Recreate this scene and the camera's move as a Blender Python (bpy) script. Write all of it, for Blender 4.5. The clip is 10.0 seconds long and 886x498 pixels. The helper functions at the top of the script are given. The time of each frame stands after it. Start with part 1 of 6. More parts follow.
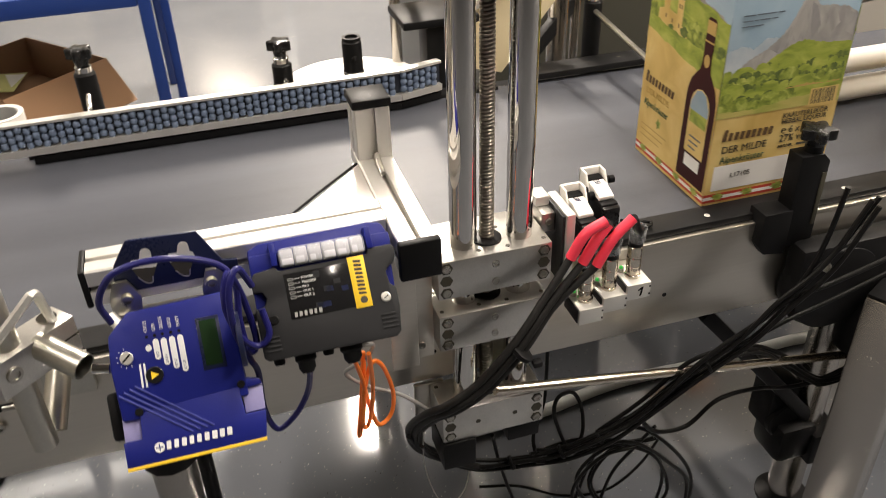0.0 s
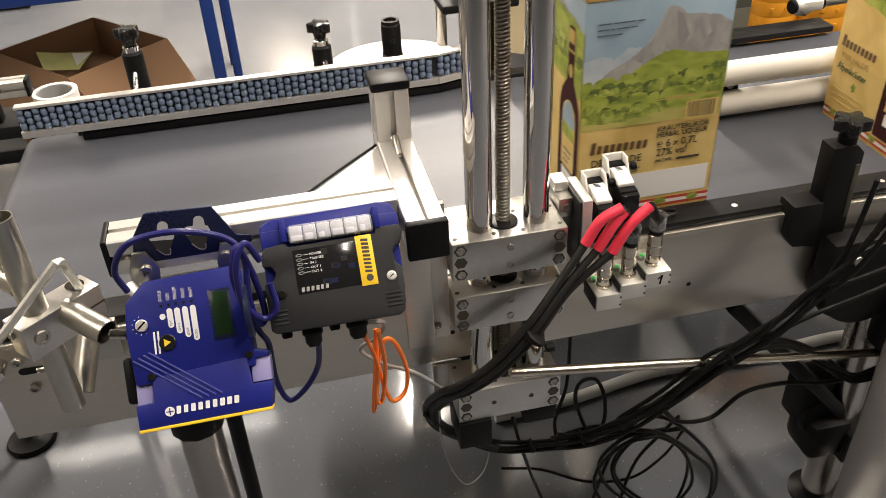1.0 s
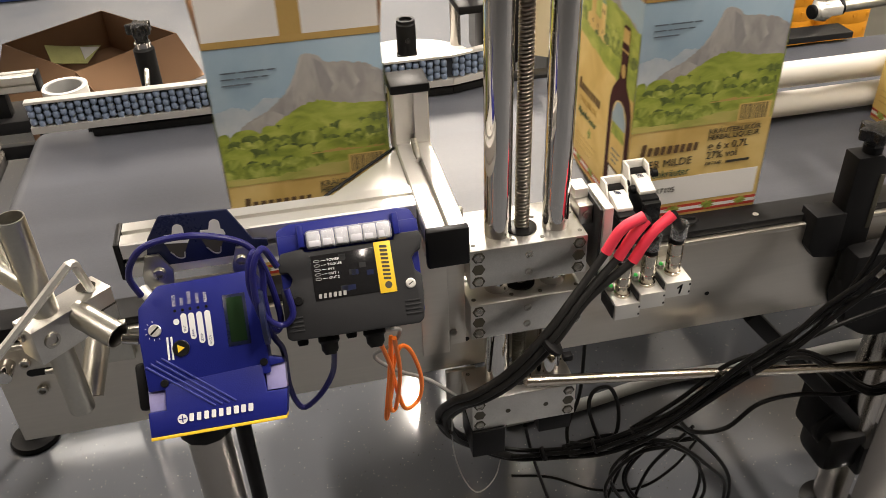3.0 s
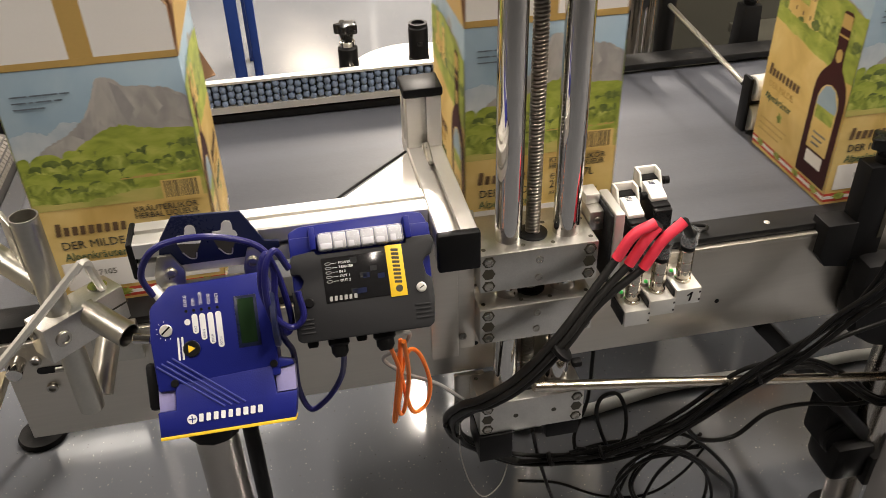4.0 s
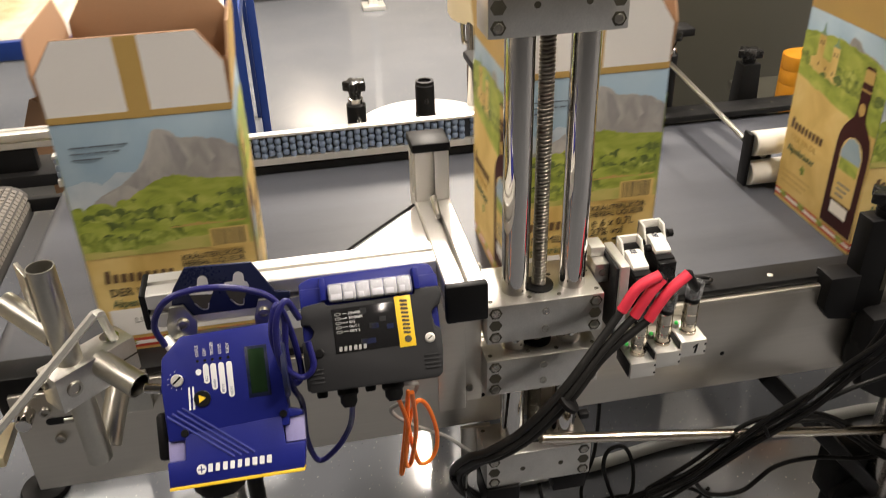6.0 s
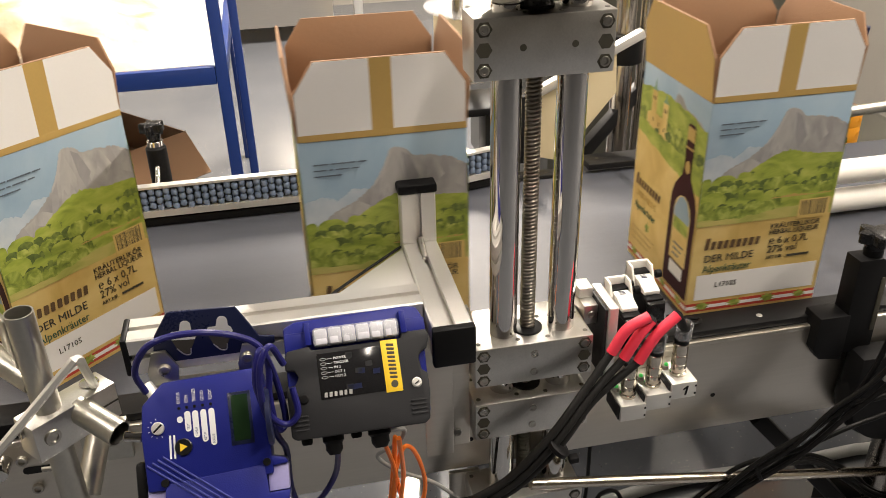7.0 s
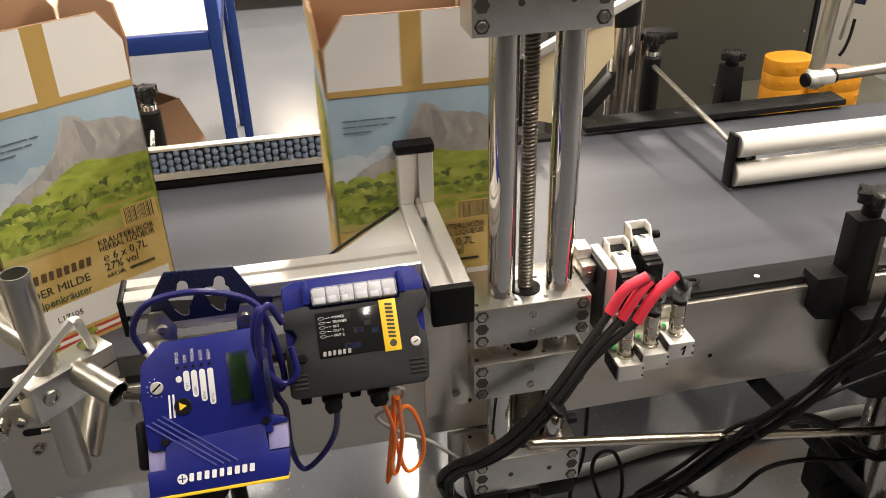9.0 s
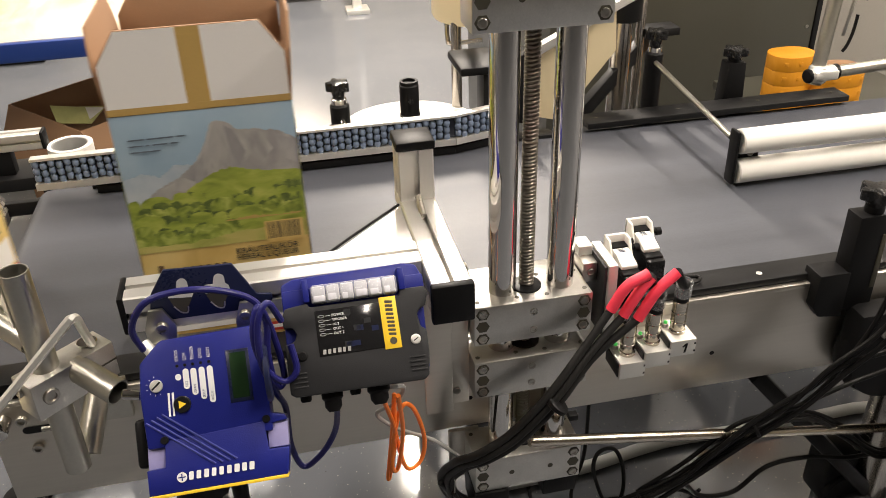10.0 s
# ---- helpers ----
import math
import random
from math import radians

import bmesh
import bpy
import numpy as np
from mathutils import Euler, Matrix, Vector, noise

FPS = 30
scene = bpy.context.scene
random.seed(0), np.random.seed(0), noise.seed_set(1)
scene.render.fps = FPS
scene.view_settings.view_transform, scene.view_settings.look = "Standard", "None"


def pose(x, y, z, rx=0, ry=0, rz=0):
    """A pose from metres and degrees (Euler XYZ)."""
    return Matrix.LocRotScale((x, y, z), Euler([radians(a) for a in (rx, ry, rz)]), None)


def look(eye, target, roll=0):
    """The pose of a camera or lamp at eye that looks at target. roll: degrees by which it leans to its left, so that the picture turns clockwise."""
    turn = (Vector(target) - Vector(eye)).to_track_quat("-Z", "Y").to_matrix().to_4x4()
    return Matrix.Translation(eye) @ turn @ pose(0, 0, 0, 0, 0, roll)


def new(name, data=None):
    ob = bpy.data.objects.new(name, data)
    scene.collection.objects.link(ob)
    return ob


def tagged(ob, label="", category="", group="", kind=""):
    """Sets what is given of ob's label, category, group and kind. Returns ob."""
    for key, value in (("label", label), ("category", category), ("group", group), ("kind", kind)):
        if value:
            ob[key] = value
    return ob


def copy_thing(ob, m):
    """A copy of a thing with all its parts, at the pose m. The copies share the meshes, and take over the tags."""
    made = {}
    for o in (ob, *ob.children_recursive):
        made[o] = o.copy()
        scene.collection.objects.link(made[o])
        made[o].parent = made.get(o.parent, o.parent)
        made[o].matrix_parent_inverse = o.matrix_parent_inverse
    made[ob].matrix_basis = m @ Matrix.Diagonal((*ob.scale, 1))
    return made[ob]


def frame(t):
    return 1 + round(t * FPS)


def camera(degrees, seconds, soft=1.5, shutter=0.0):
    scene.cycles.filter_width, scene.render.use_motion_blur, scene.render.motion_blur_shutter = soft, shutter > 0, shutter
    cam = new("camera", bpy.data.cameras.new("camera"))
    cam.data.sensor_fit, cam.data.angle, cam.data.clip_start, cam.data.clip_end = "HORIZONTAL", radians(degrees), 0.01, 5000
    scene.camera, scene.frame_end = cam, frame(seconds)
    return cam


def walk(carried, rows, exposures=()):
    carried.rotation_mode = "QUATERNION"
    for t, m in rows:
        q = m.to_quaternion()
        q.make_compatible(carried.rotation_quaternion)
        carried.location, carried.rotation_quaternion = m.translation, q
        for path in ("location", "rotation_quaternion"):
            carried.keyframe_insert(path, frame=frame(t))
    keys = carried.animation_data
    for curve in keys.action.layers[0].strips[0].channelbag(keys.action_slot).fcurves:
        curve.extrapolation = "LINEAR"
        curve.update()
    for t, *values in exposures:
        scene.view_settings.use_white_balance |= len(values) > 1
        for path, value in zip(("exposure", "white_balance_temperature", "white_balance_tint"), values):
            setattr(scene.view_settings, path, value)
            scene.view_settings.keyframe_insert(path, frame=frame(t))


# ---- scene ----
cam = camera(55.3, 10.0, soft=0.8, shutter=0.5)
PATH = [
    (0, (-0.265, -0.999, 1.612), (0.202, 0.593, 0.496), -1.7),
    (0.5, (-0.21, -1.039, 1.612), (0.141, 0.566, 0.471), -2.2),
    (1, (-0.202, -1.033, 1.616), (0.112, 0.579, 0.475), -3.0),
    (1.5, (-0.207, -1.02, 1.614), (0.108, 0.589, 0.469), -3.0),
    (2, (-0.21, -1.015, 1.614), (0.102, 0.593, 0.467), -2.8),
    (3.5, (-0.221, -1.001, 1.614), (0.083, 0.611, 0.47), -1.9),
    (4, (-0.223, -1.002, 1.616), (0.071, 0.615, 0.475), -1.7),
    (4.5, (-0.23, -1.008, 1.615), (0.059, 0.614, 0.481), -1.6),
    (5, (-0.234, -1.014, 1.617), (0.048, 0.613, 0.49), -1.8),
    (5.5, (-0.237, -1.019, 1.619), (0.047, 0.628, 0.521), -1.9),
    (6, (-0.232, -1.017, 1.622), (0.071, 0.67, 0.59), -1.7),
    (6.2, (-0.229, -1.014, 1.623), (0.084, 0.686, 0.617), -1.7),
    (7.5, (-0.227, -1.003, 1.619), (0.121, 0.723, 0.671), -1.4),
    (8, (-0.223, -1.002, 1.617), (0.128, 0.717, 0.655), -1.6),
    (8.5, (-0.223, -1.004, 1.611), (0.124, 0.7, 0.623), -1.8),
    (9, (-0.231, -1.007, 1.607), (0.11, 0.682, 0.592), -1.6),
    (9.5, (-0.233, -1.006, 1.606), (0.102, 0.68, 0.583), -1.6),
    (10, (-0.228, -1.003, 1.606), (0.107, 0.683, 0.583), -1.7),
]
walk(cam, [(t, look(eye, target, roll)) for t, eye, target, roll in PATH])


# ---- light ----
world = bpy.data.worlds.new("world")
scene.world = world
world.use_nodes = True
world.node_tree.nodes["Background"].inputs[0].default_value = (0.75, 0.8, 0.9, 1)
world.node_tree.nodes["Background"].inputs[1].default_value = 0.008
scene.view_settings.exposure = 0.2

CEILING = 3.6
# ceiling strip lights: centre x, centre y, length along y
# the first is inferred from its floor reflection, the other eight are unseen additions
STRIPS = [(0.53, 3.65, 1.25), (-3.6, 3.8, 1.25), (3.6, 3.8, 1.25), (0.6, 1.95, 1.25), (-2.9, 1.95, 1.25), (3.0, 1.95, 1.25), (-1.9, -0.4, 2.4), (0.6, -0.4, 2.4), (3.1, -0.4, 2.4)]


def strip_lamp(x, y, length, watts):
    lamp = bpy.data.lights.new("strip_light_glow", "AREA")
    lamp.shape, lamp.size, lamp.size_y = "RECTANGLE", 0.07, length
    lamp.energy, lamp.color = watts, (1.0, 0.885, 0.765)
    ob = new("strip_light_glow", lamp)
    ob.matrix_world = pose(x, y, CEILING - 0.095)
    return ob


# uneven on purpose: the added strips fill and balance the brightness
WATTS = [270.0, 90.0, 95.0, 20.0, 40.0, 40.0, 45.0, 60.0, 190.0]
for strip, watts in zip(STRIPS, WATTS):
    strip_lamp(*strip, watts)


# ---- materials ----
def principled(name):
    m = bpy.data.materials.new(name)
    m.use_nodes = True
    return m, m.node_tree.nodes, m.node_tree.links, m.node_tree.nodes["Principled BSDF"]


def surface(name, color, rough=0.5, metal=0.0, vary=0.12, scale=40.0, bump=0.05, bump_scale=300.0, stretch=(1, 1, 1), rough_vary=0.12, spec=0.5, coat=0.0, emission=0.0, random_tint=0.0):
    """A plain painted, cast or rolled surface: blotches at one size, fine grain at another."""
    m, n, l, b = principled(name)
    geo = n.new("ShaderNodeTexCoord")
    mapping = n.new("ShaderNodeMapping")
    mapping.inputs["Scale"].default_value = stretch
    l.new(geo.outputs["Object"], mapping.inputs["Vector"])
    big = n.new("ShaderNodeTexNoise")
    big.inputs["Scale"].default_value, big.inputs["Detail"].default_value = scale * 0.2, 4
    fine = n.new("ShaderNodeTexNoise")
    fine.inputs["Scale"].default_value, fine.inputs["Detail"].default_value = bump_scale, 3
    for tex in (big, fine):
        l.new(mapping.outputs["Vector"], tex.inputs["Vector"])
    mix = n.new("ShaderNodeMix")
    mix.data_type = "RGBA"
    mix.inputs[6].default_value = (*[c * (1 - vary) for c in color], 1)
    mix.inputs[7].default_value = (*[min(1, c * (1 + vary)) for c in color], 1)
    add = n.new("ShaderNodeMath")
    add.operation = "MULTIPLY_ADD"
    add.inputs[1].default_value, add.inputs[2].default_value = 0.35, 0.0
    l.new(fine.outputs["Fac"], add.inputs[0])
    tot = n.new("ShaderNodeMath")
    tot.operation = "MULTIPLY_ADD"
    tot.inputs[1].default_value = 0.65
    l.new(big.outputs["Fac"], tot.inputs[0])
    l.new(add.outputs[0], tot.inputs[2])
    l.new(tot.outputs[0], mix.inputs[0])
    out = mix.outputs[2]
    if random_tint:
        info = n.new("ShaderNodeObjectInfo")
        hsv = n.new("ShaderNodeHueSaturation")
        rng = n.new("ShaderNodeMapRange")
        rng.inputs[3].default_value, rng.inputs[4].default_value = 1 - random_tint, 1 + random_tint
        l.new(info.outputs["Random"], rng.inputs[0])
        l.new(rng.outputs[0], hsv.inputs["Value"])
        l.new(out, hsv.inputs["Color"])
        out = hsv.outputs[0]
    l.new(out, b.inputs["Base Color"])
    r = n.new("ShaderNodeMapRange")
    r.inputs[3].default_value, r.inputs[4].default_value = max(0.02, rough - rough_vary), min(1, rough + rough_vary)
    l.new(tot.outputs[0], r.inputs[0])
    l.new(r.outputs[0], b.inputs["Roughness"])
    b.inputs["Metallic"].default_value = metal
    b.inputs["Specular IOR Level"].default_value = spec
    b.inputs["Coat Weight"].default_value = coat
    if bump:
        bp = n.new("ShaderNodeBump")
        bp.inputs["Strength"].default_value, bp.inputs["Distance"].default_value = bump, 0.002
        l.new(fine.outputs["Fac"], bp.inputs["Height"])
        l.new(bp.outputs[0], b.inputs["Normal"])
    if emission:
        b.inputs["Emission Color"].default_value = (*color, 1)
        b.inputs["Emission Strength"].default_value = emission
    return m


def epoxy_floor():
    """Grey epoxy with sparse light flakes, glossy, slightly wavy."""
    m, n, l, b = principled("epoxy_floor")
    co = n.new("ShaderNodeTexCoord")
    cells = n.new("ShaderNodeTexVoronoi")
    cells.inputs["Scale"].default_value = 105
    l.new(co.outputs["Object"], cells.inputs["Vector"])
    near = n.new("ShaderNodeMath")
    near.operation, near.inputs[1].default_value = "LESS_THAN", 0.17
    l.new(cells.outputs["Distance"], near.inputs[0])
    pick = n.new("ShaderNodeSeparateColor")
    l.new(cells.outputs["Color"], pick.inputs[0])
    some = n.new("ShaderNodeMath")
    some.operation, some.inputs[1].default_value = "GREATER_THAN", 0.6
    l.new(pick.outputs[0], some.inputs[0])
    flake = n.new("ShaderNodeMath")
    flake.operation = "MULTIPLY"
    l.new(near.outputs[0], flake.inputs[0])
    l.new(some.outputs[0], flake.inputs[1])
    tone = n.new("ShaderNodeMix")
    tone.data_type = "RGBA"
    tone.inputs[6].default_value, tone.inputs[7].default_value = (0.03, 0.03, 0.03, 1), (0.5, 0.5, 0.48, 1)
    l.new(pick.outputs[1], tone.inputs[0])
    cloud = n.new("ShaderNodeTexNoise")
    cloud.inputs["Scale"].default_value, cloud.inputs["Detail"].default_value = 2.2, 5
    l.new(co.outputs["Object"], cloud.inputs["Vector"])
    base = n.new("ShaderNodeMix")
    base.data_type = "RGBA"
    base.inputs[6].default_value, base.inputs[7].default_value = (0.115, 0.123, 0.14, 1), (0.17, 0.18, 0.20, 1)
    l.new(cloud.outputs["Fac"], base.inputs[0])
    mix = n.new("ShaderNodeMix")
    mix.data_type = "RGBA"
    l.new(flake.outputs[0], mix.inputs[0])
    l.new(base.outputs[2], mix.inputs[6])
    l.new(tone.outputs[2], mix.inputs[7])
    l.new(mix.outputs[2], b.inputs["Base Color"])
    b.inputs["Roughness"].default_value = 0.08
    b.inputs["Specular IOR Level"].default_value = 0.7
    wave = n.new("ShaderNodeTexNoise")
    wave.inputs["Scale"].default_value, wave.inputs["Detail"].default_value = 45, 3
    l.new(co.outputs["Object"], wave.inputs["Vector"])
    bp = n.new("ShaderNodeBump")
    bp.inputs["Strength"].default_value, bp.inputs["Distance"].default_value = 0.05, 0.002
    l.new(wave.outputs["Fac"], bp.inputs["Height"])
    l.new(bp.outputs[0], b.inputs["Normal"])
    return m


def clear_plastic(name, color=(0.95, 0.97, 1.0), rough=0.15, alpha=0.55):
    m, n, l, b = principled(name)
    b.inputs["Base Color"].default_value = (*color, 1)
    b.inputs["Roughness"].default_value = rough
    b.inputs["Transmission Weight"].default_value = 0.6
    b.inputs["IOR"].default_value = 1.3
    b.inputs["Alpha"].default_value = alpha
    return m


EPOXY = epoxy_floor()
WALL = surface("wall_paint", (0.38, 0.355, 0.31), 0.7, scale=4, bump=0.1, bump_scale=120)
CEIL = surface("ceiling_paint", (0.18, 0.177, 0.17), 0.8, scale=4)
STEEL = surface("brushed_stainless", (0.60, 0.565, 0.505), 0.34, 1.0, vary=0.2, scale=14, bump=0.0, bump_scale=160, stretch=(0.06, 1, 1), rough_vary=0.07)
LEG_STEEL = surface("satin_steel_tube", (0.46, 0.43, 0.39), 0.24, 1.0, vary=0.05, scale=30, bump=0.0)
CHROME = surface("hard_chrome", (0.63, 0.61, 0.58), 0.07, 1.0, vary=0.03, bump=0.0, rough_vary=0.02)
ZINC = surface("zinc_plated_steel", (0.50, 0.485, 0.435), 0.35, 1.0, vary=0.22, scale=90, bump=0.06, bump_scale=200, rough_vary=0.14)
ALU = surface("milled_aluminium", (0.60, 0.585, 0.55), 0.36, 1.0, vary=0.30, scale=120, bump=0.12, bump_scale=420, rough_vary=0.12)
ALU_WHITE = surface("anodised_aluminium", (0.80, 0.78, 0.74), 0.42, 0.85, vary=0.04, scale=30, bump=0.02, rough_vary=0.06)
ALU_MATT = surface("blasted_aluminium", (0.74, 0.73, 0.69), 0.5, 0.8, vary=0.06, scale=60, bump=0.05)
SCREW = surface("oiled_thread", (0.22, 0.205, 0.175), 0.3, 1.0, vary=0.1, scale=60, bump=0.0)
BOLT = surface("zinc_bolt", (0.42, 0.40, 0.36), 0.3, 1.0, vary=0.2, scale=200)
BLACK = surface("black_plastic", (0.007, 0.007, 0.0075), 0.45, vary=0.25, scale=60, bump=0.08, spec=0.14)
BLACK_GLOSS = surface("glossy_black_plastic", (0.008, 0.008, 0.0085), 0.28, vary=0.2, scale=60, bump=0.02, spec=0.35)
RUBBER = surface("black_cable_sheath", (0.007, 0.0068, 0.0068), 0.36, vary=0.25, scale=80, bump=0.06, spec=0.18)
SENSOR_RUBBER = surface("matt_black_cable_sheath", (0.016, 0.0155, 0.015), 0.5, vary=0.25, scale=80, bump=0.08, spec=0.2)
BLACK_PAINT = surface("black_painted_steel", (0.010, 0.010, 0.0105), 0.40, vary=0.3, scale=40, bump=0.05, spec=0.2)
BELT = surface("grey_conveyor_belt", (0.058, 0.062, 0.075), 0.46, vary=0.8, scale=60, bump=0.10, bump_scale=900, stretch=(0.03, 1, 1), rough_vary=0.14, spec=0.42)
BLUE = surface("blue_cast_housing", (0.010, 0.015, 0.165), 0.42, vary=0.14, scale=60, bump=0.10, bump_scale=700, spec=0.22)
BLUE_DARK = surface("dark_blue_bracket", (0.010, 0.014, 0.045), 0.30, vary=0.2, scale=60, bump=0.05, spec=0.4)
BLUE_CABLE = surface("blue_cable_sheath", (0.012, 0.012, 0.115), 0.38, vary=0.15, scale=60, bump=0.03, spec=0.35)
BLUE_RACK = surface("blue_rack_paint", (0.012, 0.038, 0.19), 0.35, vary=0.12, scale=20, bump=0.03)
GREY_PLASTIC = surface("dark_grey_plastic", (0.021, 0.0215, 0.0235), 0.5, vary=0.1, scale=50, bump=0.12, bump_scale=900, spec=0.22)
LILAC = surface("pale_lilac_inset", (0.32, 0.30, 0.55), 0.45, vary=0.2, scale=120, bump=0.04)
YELLOW = surface("yellow_label", (0.85, 0.56, 0.03), 0.45, vary=0.05, scale=40)
WHITE_INK = surface("white_print", (0.8, 0.8, 0.8), 0.5, vary=0.03)
# real print, and also the painted shade inside holes and slits
INK_AND_HOLE_BLACK = surface("dark_print_and_holes", (0.05, 0.045, 0.03), 0.6, vary=0.1)
LCD = surface("dark_green_display", (0.012, 0.03, 0.012), 0.12, vary=0.15, scale=30, bump=0.0)
WINDOW = surface("smoked_window", (0.012, 0.012, 0.013), 0.08, vary=0.3, scale=40, bump=0.0)
RED = surface("red_heat_shrink", (0.85, 0.045, 0.085), 0.45, vary=0.08, scale=50, bump=0.03)
ORANGE = surface("orange_cable_sheath", (0.85, 0.2, 0.02), 0.4, vary=0.06, scale=50)
GREY_CABLE = surface("grey_cable_sheath", (0.3, 0.3, 0.29), 0.45, vary=0.08, scale=50)
ORANGE_BIN = surface("orange_plastic_box", (0.60, 0.25, 0.01), 0.5, vary=0.1, scale=20)
WHITE_PLASTIC = surface("white_roller_plastic", (0.80, 0.78, 0.73), 0.5, vary=0.05, scale=20)
CREAM = surface("cream_plastic", (0.66, 0.56, 0.36), 0.5, vary=0.06, scale=15)
PALE = surface("pale_laminate", (0.72, 0.71, 0.68), 0.45, vary=0.05, scale=10)
ROLLER_BLUE = surface("blue_grey_roller", (0.13, 0.17, 0.25), 0.35, vary=0.12, scale=60)
ROLLER_BED = surface("dark_blue_roller_bed", (0.010, 0.014, 0.025), 0.5, vary=0.15, scale=60)
CARD = surface("brown_cardboard", (0.29, 0.165, 0.088), 0.8, vary=0.12, scale=25, bump=0.12, bump_scale=260)
DARK_PANEL = surface("dark_grey_cabinet_paint", (0.062, 0.060, 0.047), 0.35, vary=0.1, scale=6, bump=0.04)
GREEN_LED = surface("green_led", (0.08, 0.6, 0.12), 0.3, emission=0.35)
NICKEL = surface("nickel_plating", (0.62, 0.56, 0.47), 0.2, 1.0, vary=0.12, scale=120)
HOSE = surface("milky_hose_plastic", (0.62, 0.64, 0.63), 0.3, vary=0.1, scale=30)
LAMP_WHITE = surface("lamp_diffuser", (1.0, 0.94, 0.86), 0.4, emission=6.0)
TERMINAL = surface("pale_grey_terminal", (0.55, 0.55, 0.60), 0.35, vary=0.3, scale=80)


def ink_mix(name, tones, scale, stretch=(1, 1, 1), detail=6.0):
    """Printed ink in several tones, blended as brush marks."""
    m, n, l, b = principled(name)
    co, mp, tx, rp = n.new("ShaderNodeTexCoord"), n.new("ShaderNodeMapping"), n.new("ShaderNodeTexNoise"), n.new("ShaderNodeValToRGB")
    mp.inputs["Scale"].default_value = stretch
    tx.inputs["Scale"].default_value, tx.inputs["Detail"].default_value, tx.inputs["Distortion"].default_value = scale, detail, 0.6
    l.new(co.outputs["Object"], mp.inputs["Vector"])
    l.new(mp.outputs["Vector"], tx.inputs["Vector"])
    l.new(tx.outputs["Fac"], rp.inputs["Fac"])
    els = rp.color_ramp.elements
    while len(els) < len(tones):
        els.new(0.5)
    for k, c in enumerate(tones):
        els[k].position = 0.30 + 0.40 * k / (len(tones) - 1)
        els[k].color = (*c, 1)
    l.new(rp.outputs["Color"], b.inputs["Base Color"])
    b.inputs["Roughness"].default_value = 0.5
    return m


# ---- building helpers ----
def box(x0, x1, y0, y1, z0, z1, bevel=0.0015, seg=2):
    bm = bmesh.new()
    bmesh.ops.create_cube(bm, size=1, matrix=Matrix.LocRotScale(((x0 + x1) / 2, (y0 + y1) / 2, (z0 + z1) / 2), None, (x1 - x0, y1 - y0, z1 - z0)))
    if bevel:
        bmesh.ops.bevel(bm, geom=list(bm.edges), offset=bevel, segments=seg, profile=0.5, affect="EDGES")
    return bm


def along(p0, p1):
    p0, p1 = Vector(p0), Vector(p1)
    return Matrix.Translation(p0) @ (p1 - p0).to_track_quat("Z", "Y").to_matrix().to_4x4(), (p1 - p0).length


def lathe(profile, p0, p1, seg=28, closed=True):
    """Turned round the line p0-p1; profile is a row of (radius, height along the line)."""
    m, _ = along(p0, p1)
    bm = bmesh.new()
    rings = [[bm.verts.new(m @ Vector((r * math.cos(a), r * math.sin(a), h))) for a in (2 * math.pi * k / seg for k in range(seg))] for r, h in profile]
    for lo, hi in zip(rings, rings[1:]):
        for k in range(seg):
            bm.faces.new((lo[k], lo[(k + 1) % seg], hi[(k + 1) % seg], hi[k]))
    if closed:
        bm.faces.new(rings[0][::-1])
        bm.faces.new(rings[-1])
    return bm


def cyl(p0, p1, r, seg=24, bevel=0.0):
    h = (Vector(p1) - Vector(p0)).length
    b = bevel
    prof = [(r, 0), (r, h)] if not b else [(r - b, 0), (r, b), (r, h - b), (r - b, h)]
    return lathe(prof, p0, p1, seg)


def pipe(p0, p1, r, wall=0.002, seg=28):
    h = (Vector(p1) - Vector(p0)).length
    bm = lathe([(r - wall, 0.0), (r - wall, h), (r, h), (r, 0.0), (r - wall, 0.0)], p0, p1, seg, closed=False)
    bmesh.ops.recalc_face_normals(bm, faces=list(bm.faces))
    return bm


def smooth_path(points, steps=8):
    pts = [Vector(p) for p in points]
    pts = [2 * pts[0] - pts[1]] + pts + [2 * pts[-1] - pts[-2]]
    out = []
    for a, b, c, d in zip(pts, pts[1:], pts[2:], pts[3:]):
        for k in range(steps):
            t = k / steps
            out.append(0.5 * (2 * b + (c - a) * t + (2 * a - 5 * b + 4 * c - d) * t * t + (3 * b - a - 3 * c + d) * t ** 3))
    out.append(pts[-2])
    return out


def cable(points, r, seg=10, steps=8, smooth=True):
    """A round cord swept through the points."""
    path = smooth_path(points, steps) if smooth else [Vector(p) for p in points]
    bm = bmesh.new()
    side = Vector((0.31, 0.17, 0.93))
    rings = []
    for i, p in enumerate(path):
        d = (path[min(i + 1, len(path) - 1)] - path[max(i - 1, 0)]).normalized()
        side = (side - d * side.dot(d))
        side = side.normalized() if side.length > 1e-5 else d.orthogonal().normalized()
        up = d.cross(side)
        rings.append([bm.verts.new(p + r * (math.cos(a) * side + math.sin(a) * up)) for a in (2 * math.pi * k / seg for k in range(seg))])
    for lo, hi in zip(rings, rings[1:]):
        for k in range(seg):
            bm.faces.new((lo[k], lo[(k + 1) % seg], hi[(k + 1) % seg], hi[k]))
    bm.faces.new(rings[0][::-1])
    bm.faces.new(rings[-1])
    return bm


